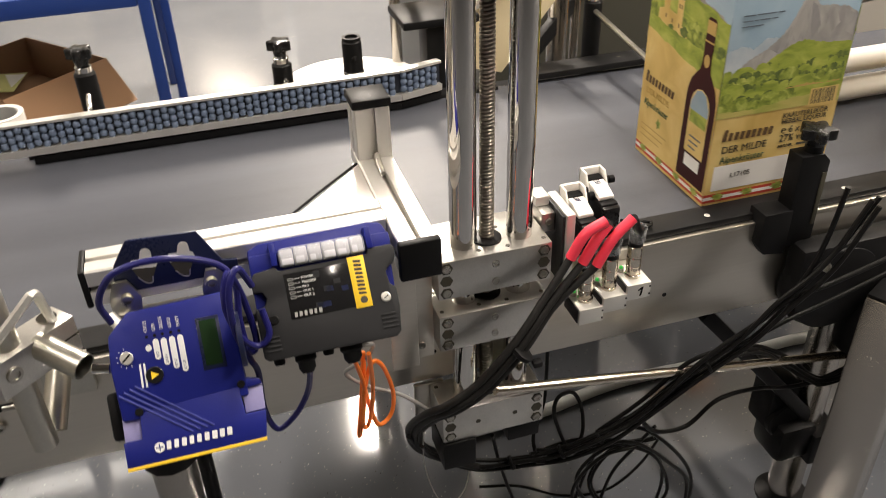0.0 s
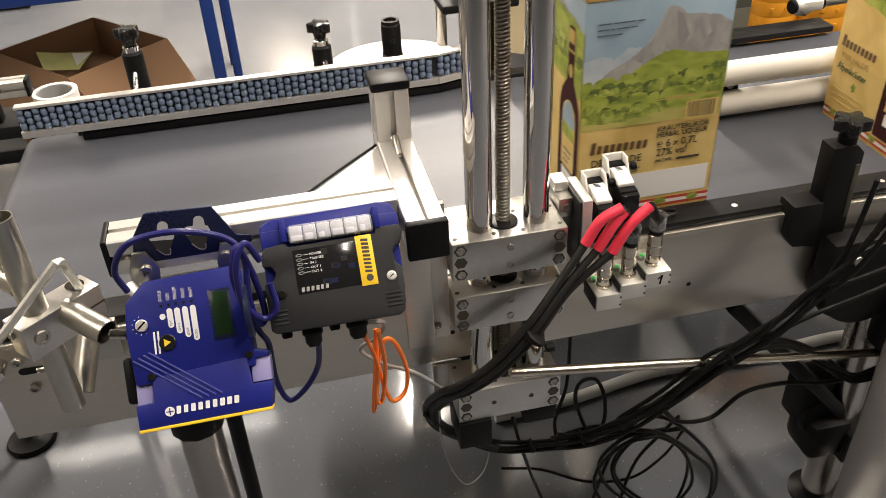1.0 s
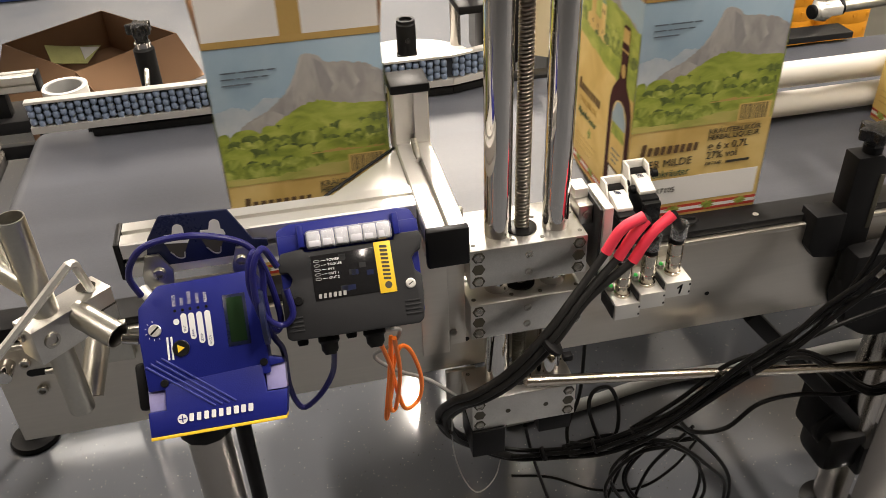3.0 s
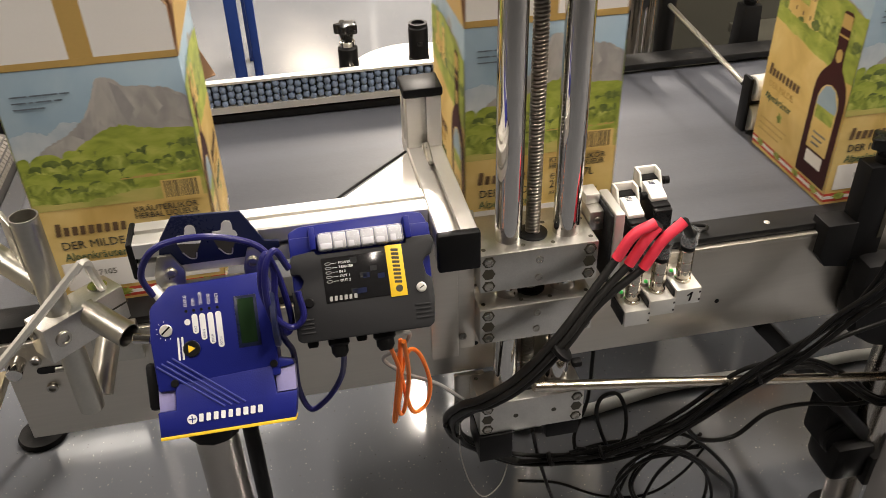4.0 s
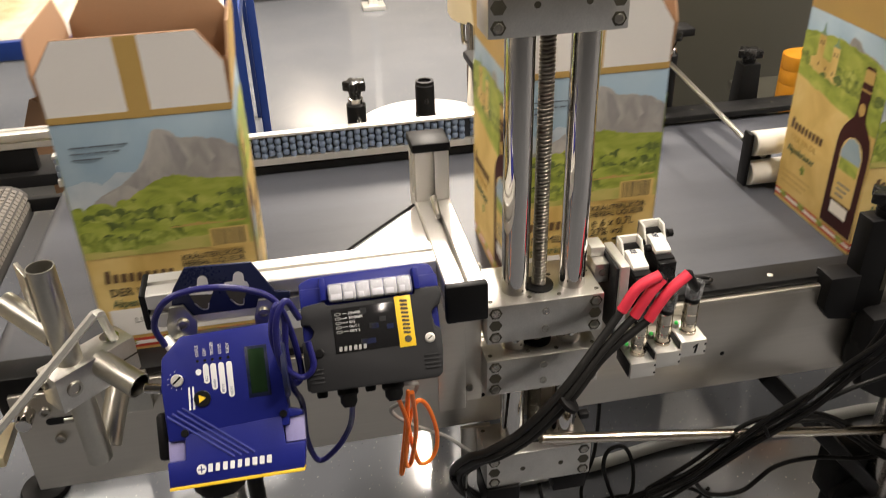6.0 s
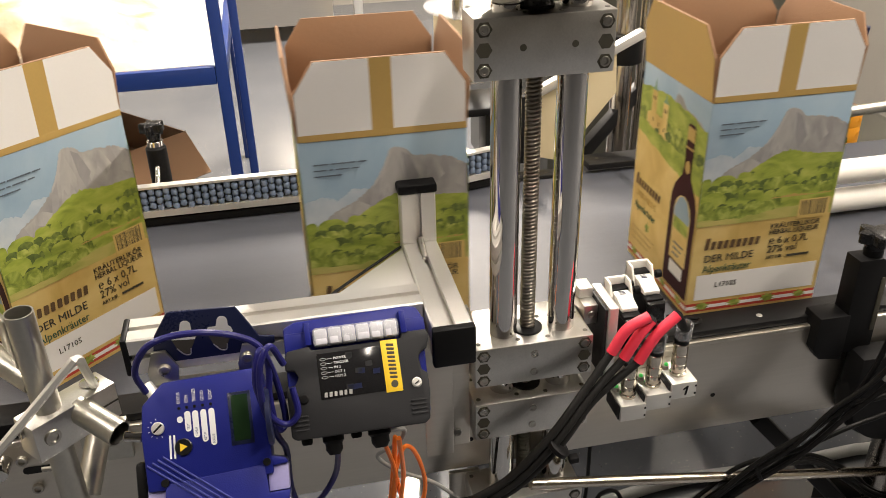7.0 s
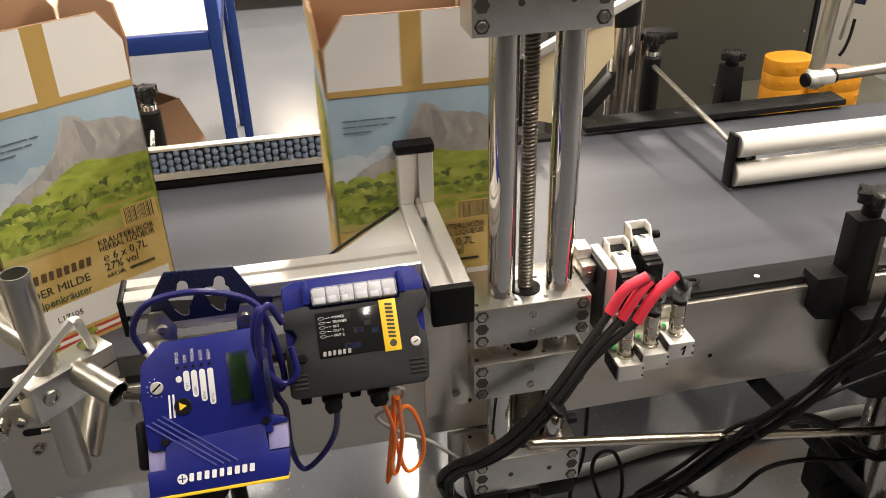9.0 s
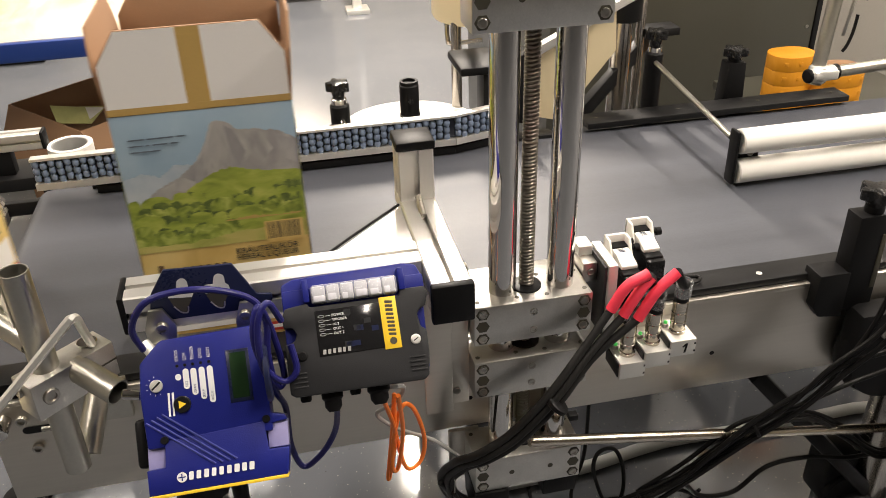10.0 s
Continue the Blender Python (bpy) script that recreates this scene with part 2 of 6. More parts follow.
def prism(outline, m, depth, bevel=0.0):
    """An outline in the x-y plane of m, with depth along m's z, centred at z = 0 to depth."""
    bm = bmesh.new()
    base = [bm.verts.new((x, y, 0)) for x, y in outline]
    face = bm.faces.new(base)
    top = bmesh.ops.extrude_face_region(bm, geom=[face])
    bmesh.ops.translate(bm, verts=[v for v in top["geom"] if isinstance(v, bmesh.types.BMVert)], vec=(0, 0, depth))
    bmesh.ops.recalc_face_normals(bm, faces=list(bm.faces))
    if bevel:
        bmesh.ops.bevel(bm, geom=list(bm.edges), offset=bevel, segments=2, profile=0.5, affect="EDGES")
    bm.transform(m)
    return bm


def joined(*bms):
    out = bmesh.new()
    for bm in bms:
        me = bpy.data.meshes.new("tmp")
        bm.to_mesh(me)
        bm.free()
        out.from_mesh(me)
        bpy.data.meshes.remove(me)
    return out


def turned(bm, m):
    bm.transform(m)
    return bm


def mesh_of(name, bm, material, sharp=35):
    me = bpy.data.meshes.new(name)
    bm.to_mesh(me)
    bm.free()
    me.materials.append(material)
    me.shade_smooth()
    me.set_sharp_from_angle(angle=radians(sharp))
    return me


def part(name, bm, material, parent, label="", sharp=35):
    ob = new(name, mesh_of(name, bm, material, sharp))
    ob.parent = parent
    return tagged(ob, label)


def thing(name, label, category, m=None, group=""):
    ob = new(name)
    ob.empty_display_size = 0.05
    if m is not None:
        ob.matrix_world = m
    return tagged(ob, label, category, group)


def single(name, bm, material, label, category, kind="", group=""):
    return tagged(new(name, mesh_of(name, bm, material)), label, category, group, kind)


def words(text, size, material, parent, m, name="lettering", squeeze=1.0, lift=0.0003):
    """Flat lettering in the x-y plane of m, its left end on the base line at m's origin."""
    cu = bpy.data.curves.new(name, "FONT")
    cu.body, cu.size, cu.resolution_u, cu.extrude = text, size, 2, lift
    tmp = bpy.data.objects.new(name, cu)
    scene.collection.objects.link(tmp)
    me = bpy.data.meshes.new_from_object(tmp.evaluated_get(bpy.context.evaluated_depsgraph_get()))
    bpy.data.objects.remove(tmp)
    bpy.data.curves.remove(cu)
    me.transform(m @ Matrix.Diagonal((squeeze, 1, 1, 1)))
    me.materials.clear()
    me.materials.append(material)
    ob = new(name, me)
    ob.parent = parent
    return ob


def text_bar(w, h, material, parent, m, name="print_bar"):
    return part(name, turned(box(0, w, 0, h, 0, 0.0004, 0), m), material, parent)


# ---- the hall ----
FLOOR_X, FLOOR_Y = (-4.0, 5.5), (-9.0, 6.5)
tagged(new("floor", mesh_of("floor", box(*FLOOR_X, *FLOOR_Y, -0.2, 0.0, 0), EPOXY)), "grey glossy epoxy floor with light flakes", "floor", kind="structure")
tagged(new("ceiling", mesh_of("ceiling", box(*FLOOR_X, *FLOOR_Y, CEILING, CEILING + 0.2, 0), CEIL)), "pale grey hall ceiling", "ceiling", kind="structure")
for name, b in (("wall_north", box(-4.2, 5.7, 6.5, 6.7, -0.2, CEILING, 0)), ("wall_south", box(-4.2, 5.7, -9.2, -9.0, -0.2, CEILING, 0)),
                ("wall_west", box(-4.2, -4.0, -9.0, 6.5, -0.2, CEILING, 0)), ("wall_east", box(5.5, 5.7, -9.0, 6.5, -0.2, CEILING, 0))):
    tagged(new(name, mesh_of(name, b, WALL)), "beige painted hall wall", "wall", kind="structure")


def strip_light(x, y, length):
    t = thing("ceiling_strip_light", "unseen white ceiling strip light, switched on", "lamp", pose(x, y, CEILING), "ceiling strip lights")
    part("housing", box(-0.1, 0.1, -length / 2 - 0.04, length / 2 + 0.04, -0.07, 0.0, 0.004), PALE, t)
    part("diffuser", box(-0.08, 0.08, -length / 2, length / 2, -0.09, -0.0705, 0.006), LAMP_WHITE, t, "glowing white diffuser")


for strip in STRIPS:
    strip_light(*strip)


# ---- the conveyor ----
BELT_Z = 0.85


def bolt_head(p, d, r=0.006, h=0.004):
    """A hex socket head: p its foot, d the way it points."""
    p, d = Vector(p), Vector(d)
    return lathe([(r * 0.55, h * 0.4), (r * 0.6, h), (r * 0.92, h), (r, h * 0.8), (r, 0)][::-1], p, p + d, 16)


def conveyor():
    c = thing("belt_conveyor", "long grey belt conveyor with a stainless steel side plate", "conveyor")
    r = 0.036
    outline = [(2.6, BELT_Z), (-0.70, BELT_Z)]
    outline += [(-0.70 - r * math.sin(a), BELT_Z - r + r * math.cos(a)) for a in (math.pi * k / 10 for k in range(1, 10))]
    outline += [(-0.70, BELT_Z - 2 * r), (2.6, BELT_Z - 2 * r)]
    part("belt", prism(outline, pose(0, 0.672, 0, 90, 0, 0), 0.612), BELT, c, "dark grey rubbery conveyor belt")
    part("side_plate", box(-0.682, 2.6, 0.0, 0.006, 0.66, 0.835, 0.002), STEEL, c, "brushed stainless steel side plate")
    part("plate_flange", box(-0.682, 2.6, 0.0, 0.012, 0.832, 0.842, 0.003), STEEL, c)
    part("rear_plate", box(-0.682, 2.6, 0.69, 0.696, 0.66, 0.84, 0.002), STEEL, c)
    part("edge_strip", box(-0.60, 2.6, 0.012, 0.062, 0.838, 0.8535, 0.002), BLACK_PAINT, c, "black edge strip with countersunk screws")
    part("rear_strip", box(-0.62, 0.36, 0.655, 0.692, 0.84, 0.858, 0.002), BLACK_PAINT, c, "black rear edge strip")
    for x in (-0.32, -0.046, 0.228, 0.502, 0.776, 1.05, 1.324):
        part("screw", bolt_head((x, 0.032, 0.8533), (0, 0, 1), 0.005, 0.001), ALU_WHITE, c)
    # unseen box, added so that the glossy floor mirrors a dark underside
    part("underside_darkener", box(-0.62, 2.6, 0.075, 0.65, 0.665, 0.772, 0.004), BLACK_PAINT, c, "unseen dark box added to blacken the belt's underside in the floor reflection")
    part("end_shaft", cyl((-0.66, -0.03, 0.812), (-0.66, 0.02, 0.812), 0.011, 20, 0.001), CHROME, c, "bright end roller shaft")
    part("bearing_block", box(-0.70, -0.612, 0.008, 0.06, 0.80, 0.868, 0.006), BLACK, c, "black plastic bearing block")
    for x, z in ((-0.628, 0.757), (-0.637, 0.81)):
        part("bolt", bolt_head((x, 0.0, z), (0, -1, 0), 0.008, 0.006), BOLT, c)
    slot = [(-0.03 + 0.006 * math.cos(a), 0.006 * math.sin(a)) for a in (math.pi * (0.5 + k / 6) for k in range(7))]
    slot += [(0.03 + 0.006 * math.cos(a), 0.006 * math.sin(a)) for a in (math.pi * (1.5 + k / 6) for k in range(7))]
    # the slot is not cut: its shade is a flat black shape
    part("adjusting_slot", prism(slot, pose(-0.605, -0.0004, 0.79, 90, 0, 0), 0.001), BLACK_PAINT, c, "flat black shape in place of the shaded adjusting slot")
    part("slot_thread", cyl((-0.615, -0.002, 0.79), (-0.575, -0.002, 0.79), 0.004, 12), BOLT, c)
    for x, z in ((0.008, 0.718), (0.42, 0.73)):
        part("hole", cyl((x, -0.0006, z), (x, 0.001, z), 0.004, 14), BLACK_PAINT, c)
    for x in (-0.428, 0.855):
        leg = part("leg", cyl((x, 0.05, 0.03), (x, 0.05, 0.66), 0.0365, 32), LEG_STEEL, c, "satin steel tube leg")
        part("sleeve", lathe([(0.03, 0), (0.046, 0.004), (0.047, 0.05), (0.042, 0.06), (0.042, 0.11)], (x, 0.05, 0.575), (x, 0.05, 0.7), 12), BLACK, leg, "black plastic leg sleeve")
        part("foot", lathe([(0.06, 0), (0.06, 0.008), (0.03, 0.02), (0.012, 0.03), (0.012, 0.05)], (x, 0.05, 0.0), (x, 0.05, 1), 24), BLACK, leg)
    foot = part("levelling_foot", lathe([(0.060, 0), (0.062, 0.006), (0.057, 0.014), (0.02, 0.022), (0.012, 0.03), (0.012, 0.2)], (-0.975, 0.70, 0.0), (-0.975, 0.70, 1), 28), BLACK, c, "round black levelling foot")
    part("leg", cyl((-0.975, 0.70, 0.19), (-0.975, 0.70, 0.81), 0.013, 20), BLACK_PAINT, c)
    part("leg_arm", box(-0.99, -0.66, 0.692, 0.712, 0.79, 0.82, 0.003), BLACK_PAINT, c)
    part("rear_strut", cyl((-0.407, 0.30, 0.66), (-0.407, 0.30, 0.0), 0.017, 20), BLACK_PAINT, c, "black rear strut")
    part("rear_leg", cyl((2.2, 0.62, 0.0), (2.2, 0.62, 0.66), 0.0365, 24), LEG_STEEL, c)
    part("leg_clamp", joined(box(0.765, 0.86, 0.0, 0.10, 0.175, 0.275, 0.02), box(0.84, 0.912, -0.012, 0.10, 0.165, 0.250, 0.006)), BLACK, c, "black plastic clamp on the leg")
    part("leg_bracket", joined(cyl((0.80, 0.03, 0.275), (0.80, 0.105, 0.275), 0.050, 24, 0.004), box(0.75, 0.82, 0.04, 0.11, 0.25, 0.37, 0.01)), BLACK, c)
    part("brace", turned(box(-0.032, 0.032, -0.014, 0.014, 0, 0.496, 0.004), along((0.855, 0.05, 0.265), (0.53, 0.05, 0.64))[0]), BLACK_PAINT, c, "black diagonal brace bar")
    for x, z in ((0.745, 0.385), (0.785, 0.345), (0.888, 0.185), (0.888, 0.235)):
        part("bolt", bolt_head((x, 0.034 if x < 0.8 else -0.012, z), (0, -1, 0), 0.006, 0.004), BOLT, c)
    return c


conveyor()


TREAD = surface("dark_rough_belt", (0.045, 0.041, 0.037), 0.7, vary=0.3, scale=60)
TREAD_PALE = surface("pale_tread", (0.16, 0.145, 0.125), 0.7, vary=0.3, scale=60)


def outfeed():
    c = thing("outfeed_conveyor", "dark grey outfeed belt table beyond the belt's end", "conveyor")
    nose = [(-2.6, 0.846), (-0.85, 0.846)] + [(-0.85 + 0.048 * math.sin(a), 0.798 + 0.048 * math.cos(a)) for a in (math.pi * k / 10 for k in range(1, 10))] + [(-0.85, 0.75), (-2.6, 0.75)]
    part("belt", prism(nose[::-1], pose(0, 0.715, 0, 90, 0, 0), 0.615), TREAD, c, "dark ribbed outfeed belt")
    nubs = []
    for k in range(26):
        s = 0.25 - 0.0125 * k
        if s > 0:
            x, z, tilt = -0.85 - s, 0.846, 0
        else:
            a = -s / 0.048
            x, z, tilt = -0.85 + 0.048 * math.sin(a), 0.798 + 0.048 * math.cos(a), math.degrees(a)
        for j in range(36):
            y = 0.185 + 0.0145 * j + (0.004 if k % 2 else 0.0)
            nubs.append(turned(box(-0.0042, 0.0042, -0.0058, 0.0058, -0.001, 0.0022, 0), pose(x, y, z, 0, tilt, 0)))
    tagged(part("tread", joined(*nubs), TREAD_PALE, c, "paler grey tread nubs"), kind="stuff")
    part("side_plate", box(-2.6, -0.80, 0.085, 0.0995, 0.76, 0.842, 0.002), STEEL, c)
    part("plank", box(-2.2, -0.715, 0.0, 0.08, 0.716, 0.735, 0.003), CREAM, c, "pale wooden plank")
    for x in (-1.6, -2.4):
        for y in (0.13, 0.68):
            part("leg", box(x - 0.02, x + 0.02, y - 0.02, y + 0.02, 0.0, 0.80, 0.002), BLACK_PAINT, c)


outfeed()


def guard_rail():
    g = thing("roller_guard_rail", "aluminium side guard rail lined with small blue-grey rollers", "guard rail")
    runs = [((-0.715, 0.63), (0.13, 0.63)), ((0.13, 0.63), (0.225, 0.655))]
    for (xa, ya), (xb, yb) in runs:
        d = math.degrees(math.atan2(yb - ya, xb - xa))
        n = math.hypot(xb - xa, yb - ya)
        m = pose(xa, ya, 0, 0, 0, d)
        part("rail", turned(prism([(-0.006, 0.939), (0.013, 0.939), (0.013, 0.868), (-0.008, 0.873), (-0.008, 0.887), (0.009, 0.887), (0.009, 0.934), (-0.006, 0.934)], pose(0, 0, 0, 90, 0, 90), n), m), ALU_WHITE, g)
        part("roller_bed", turned(box(0, n, 0.003, 0.0085, 0.8875, 0.9335, 0), m), ROLLER_BED, g, "dark blue bed behind the rollers")
        part("under_strip", turned(box(0.11 if n > 0.5 else 0.0, n, -0.004, 0.03, 0.852, 0.8675, 0.001), m), BLACK, g)
        pitch = 0.0149
        for k in range(int(n / pitch)):
            x = (k + 0.5) * pitch
            beads = []
            for j in range(3):
                beads += [(r, 0.0150 * j + h) for r, h in ((0.0030, 0.0), (0.0057, 0.0014), (0.0069, 0.0045), (0.0070, 0.0094), (0.0057, 0.0128), (0.0030, 0.0141))]
            z = 0.8845 if k % 2 else 0.8895
            part("roller", turned(lathe(beads, (x, 0.0, z), (x, 0.0, z + 1), 12), m), ROLLER_BLUE, g)
    return g


guard_rail()


def star_knob(t, p, d=(0, 0, 1), r=0.024, h=0.034):
    """A five-lobed black clamping knob under the thing t."""
    m, _ = along(p, Vector(p) + Vector(d))
    pts = []
    for k in range(50):
        a = 2 * math.pi * k / 50
        pts.append(((r * (0.83 + 0.19 * math.cos(5 * a))) * math.cos(a), (r * (0.83 + 0.19 * math.cos(5 * a))) * math.sin(a)))
    part("knob", joined(prism(pts, m @ pose(0, 0, h * 0.42), h * 0.5, 0.002), lathe([(r * 0.45, 0), (r * 0.5, h * 0.1), (r * 0.62, h * 0.45)], p, Vector(p) + Vector(d), 20)), BLACK_GLOSS, t, "black star knob")


def rail_post(x, y, top, rod_to=None, base=0.80, knob=True):
    """An upright black clamp post that holds a guide rod."""
    t = thing("guide_clamp_post", "black clamp post with a star knob at the belt's rear edge" if knob else "plain black clamp post socket at the belt's rear edge", "clamp post", group="guide clamp posts")
    part("post", lathe([(0.021, 0), (0.021, top - base - 0.004), (0.018, top - base)], (x, y, base), (x, y, top), 24), BLACK, t)
    if knob:
        part("collar", cyl((x, y, top), (x, y, top + 0.012), 0.016, 24, 0.001), CHROME, t, "bright metal collar")
        star_knob(t, (x, y, top + 0.012), r=0.026, h=0.04)
    else:
        part("rim", pipe((x, y, top), (x, y, top + 0.006), 0.020, 0.006, 24), BLACK, t)
        part("ring", cyl((x, y, top - 0.075), (x, y, top - 0.068), 0.0225, 24, 0.001), BLACK_GLOSS, t)
        part("socket_screw", cyl((x, y - 0.0215, top - 0.035), (x, y - 0.015, top - 0.035), 0.006, 14), BLACK_GLOSS, t)
    part("bracket", box(x - 0.03, x + 0.03, 0.697, y + 0.02, base - 0.02, base + 0.03, 0.006), BLACK, t)
    if rod_to:
        part("rod", cyl(rod_to, (x, y, top - 0.025), 0.0055, 16), CHROME, t, "thin bright guide rod")
    return t


rail_post(-0.486, 0.72, 0.99, rod_to=(-0.49, 0.655, 0.905))
rail_post(-0.102, 0.72, 0.955, rod_to=(-0.095, 0.655, 0.905))
rail_post(0.05, 0.72, 0.985, knob=False)


def roller_guide():
    g = thing("roller_guide", "two long white guide rollers on a black end bracket", "guide rollers")
    y = 0.345
    part("end_bracket", box(0.610, 0.618, y - 0.017, y + 0.014, 0.856, 0.966, 0.004), BLACK, g, "black end plate")
    part("bracket_arm", box(0.618, 0.675, y + 0.006, y + 0.013, 0.895, 0.928, 0.003), BLACK, g)
    part("bolt", bolt_head((0.655, y + 0.006, 0.912), (0, -1, 0), 0.007, 0.004), BOLT, g)
    for z in (0.878, 0.940):
        part("roller", cyl((0.624, y, z), (2.2, y, z), 0.0245, 32, 0.002), WHITE_PLASTIC, g, "white plastic guide roller")
    part("rod", cyl((0.614, y + 0.014, 0.945), (0.622, 0.735, 0.975), 0.0055, 16), ZINC, g, "thin zinc holding rod")
    part("end_bracket", box(2.2, 2.208, y - 0.02, y + 0.035, 0.862, 0.975, 0.004), BLACK, g)
    part("stand", box(2.2, 2.208, y + 0.0, y + 0.03, 0.8505, 0.87, 0.001), BLACK, g)


roller_guide()


def rear_bar():
    b = single("edge_bar", box(0.44, 1.09, 0.655, 0.717, 0.8585, 0.873, 0.002), BLACK_PAINT, "black drilled steel bar along the belt's rear edge", "steel bar")
    for x in (0.47, 0.67, 0.87, 1.06):
        # undrilled bar; each hole's shade is a dark disc
        part("hole", cyl((x, 0.687, 0.8732), (x, 0.687, 0.8736), 0.004, 12), INK_AND_HOLE_BLACK, b)


rear_bar()


def stand_post():
    s = thing("steel_stand_post", "satin steel box-section post standing before the conveyor", "steel post", pose(0.80, -0.12, 0, 0, 0, 28))
    part("post", box(-0.01, 0.085, -0.045, 0.045, 0.008, 0.70, 0.004), LEG_STEEL, s, "satin steel box section")
    part("foot", box(-0.03, 0.105, -0.065, 0.065, 0.0, 0.008, 0.002), BLACK_PAINT, s)
    part("cap", box(-0.008, 0.083, -0.043, 0.043, 0.70, 0.706, 0.002), BLACK, s)


stand_post()


# ---- the height-adjusting column unit ----
def column_unit():
    u = thing("column_lift_unit", "two chromed columns with a threaded spindle through milled aluminium blocks", "linear unit")
    X0, X1, YF = -0.004, 0.168, -0.08
    blocks = [("top_block", 1.322, 1.396, -0.022), ("upper_block", 0.879, 0.944, 0.022), ("lower_block", 0.784, 0.848, -0.004), ("bottom_block", 0.59, 0.657, -0.004)]
    for name, z0, z1, yb in blocks:
        b = part(name, box(X0, X1, YF, yb, z0, z1, 0.0022), ALU, u, "milled aluminium clamp block")
        for side in (X0 + 0.0125, X1 - 0.0125):
            for k, f in enumerate((0.82, 0.5, 0.18)):
                z = z0 + f * (z1 - z0)
                # recesses and holes are flat dark shapes, their shade put into the colour
                part("recess", cyl((side, YF - 0.0004, z), (side, YF + 0.002, z), 0.0098, 6), INK_AND_HOLE_BLACK, b, "flat dark hexagon in place of a shaded recess")
                if k != 1:
                    part("bolt", bolt_head((side, YF - 0.0003, z), (0, -1, 0), 0.0062, 0.002), BOLT, b)
        if name in ("upper_block", "lower_block"):
            for f in (0.72, 0.25):
                part("bolt", bolt_head((0.082, YF, z0 + f * (z1 - z0)), (0, -1, 0), 0.0058, 0.0018), BOLT, b)
        else:
            for x in (0.055, 0.118):
                part("hole", cyl((x, YF - 0.0004, (z0 + z1) / 2), (x, YF + 0.001, (z0 + z1) / 2), 0.0042, 16), INK_AND_HOLE_BLACK, b)
        yc = -0.04
        part("spindle_nut", lathe([(0.0215, 0), (0.0215, 0.003), (0.017, 0.0045)], (0.082, yc, z1), (0.082, yc, z1 + 1), 28), BLACK_PAINT, b, "dark spindle bushing")
        for x, y in ((0.004, -0.018), (0.004, -0.066), (0.061, -0.066), (0.061, -0.016), (0.104, -0.068), (0.104, -0.016), (0.16, -0.066), (0.16, -0.018)):
            part("grub_screw", cyl((x, y, z1 - 0.001), (x, y, z1 + 0.0004), 0.0034, 12), INK_AND_HOLE_BLACK, b)
    for x in (0.046, 0.131):
        part("column", cyl((x, -0.042, 0.56), (x, -0.042, 1.405), 0.0193, 40, 0.0015), CHROME, u, "polished chrome column")
    # threaded spindle, one shallow helix of ridges
    r, pitch, z0, turns = 0.0108, 0.0054, 0.56, 156
    prof = [(r * f, z0 + pitch * (k + h)) for k in range(turns) for h, f in ((0.0, 0.66), (0.30, 0.66), (0.45, 0.97), (0.65, 1.0), (0.85, 0.90))]
    bm = lathe(prof, (0.082, -0.04, 0.0), (0.082, -0.04, 1.0), 18)
    for v in bm.verts:
        v.co.z += (v.co.x - 0.082) * 0.14
    part("spindle", bm, SCREW, u, "dark threaded spindle", 60)
    part("hand_wheel", lathe([(0.012, 0), (0.02, 0.0), (0.02, 0.022), (0.07, 0.026), (0.076, 0.034), (0.07, 0.044), (0.03, 0.046), (0.025, 0.06)], (0.082, -0.04, 1.397), (0.082, -0.04, 2), 40), BLACK_GLOSS, u, "black hand wheel")
    part("end_cap", box(X0 - 0.001, 0.05, YF - 0.004, -0.01, 0.532, 0.5895, 0.002), BLACK, u, "black column end cap")
    part("end_cap", box(0.112, X1, YF + 0.012, -0.006, 0.546, 0.5895, 0.002), BLACK, u, "black column end cap")
    part("mounting_plate", box(-0.03, 0.02, -0.009, -0.0005, 0.56, 0.66, 0.002), STEEL, u)
    part("side_plate", box(-0.048, -0.006, -0.055, -0.045, 0.76, 1.0, 0.002), STEEL, u, "steel slide plate beside the blocks")
    part("side_plate", box(-0.062, -0.049, -0.07, -0.03, 0.77, 1.0, 0.002), STEEL, u)
    for z in (0.785, 0.97):
        part("bolt", bolt_head((-0.025, -0.055, z), (0, -1, 0), 0.006, 0.003), BOLT, u)
    return u


column_unit()


def profile_bar(length, s=0.05):
    """A slotted square extrusion along x from 0, its middle line on y = z = 0."""
    h, w, d, lip = s / 2, 0.0042, 0.011, 0.0045
    quarter = [(-h, -w), (-h + lip, -w), (-h + lip, -w * 2.0), (-h + d, -w * 1.2), (-h + d, w * 1.2), (-h + lip, w * 2.0), (-h + lip, w), (-h, w)]
    outline = []
    for k in range(4):
        a = -math.pi / 2 * k
        side = [(-h, -h + 0.002), *quarter, (-h, h - 0.002)]
        outline += [(x * math.cos(a) - y * math.sin(a), x * math.sin(a) + y * math.cos(a)) for x, y in side]
    return prism(outline[::-1], pose(0, 0, 0, 90, 0, 90), length)


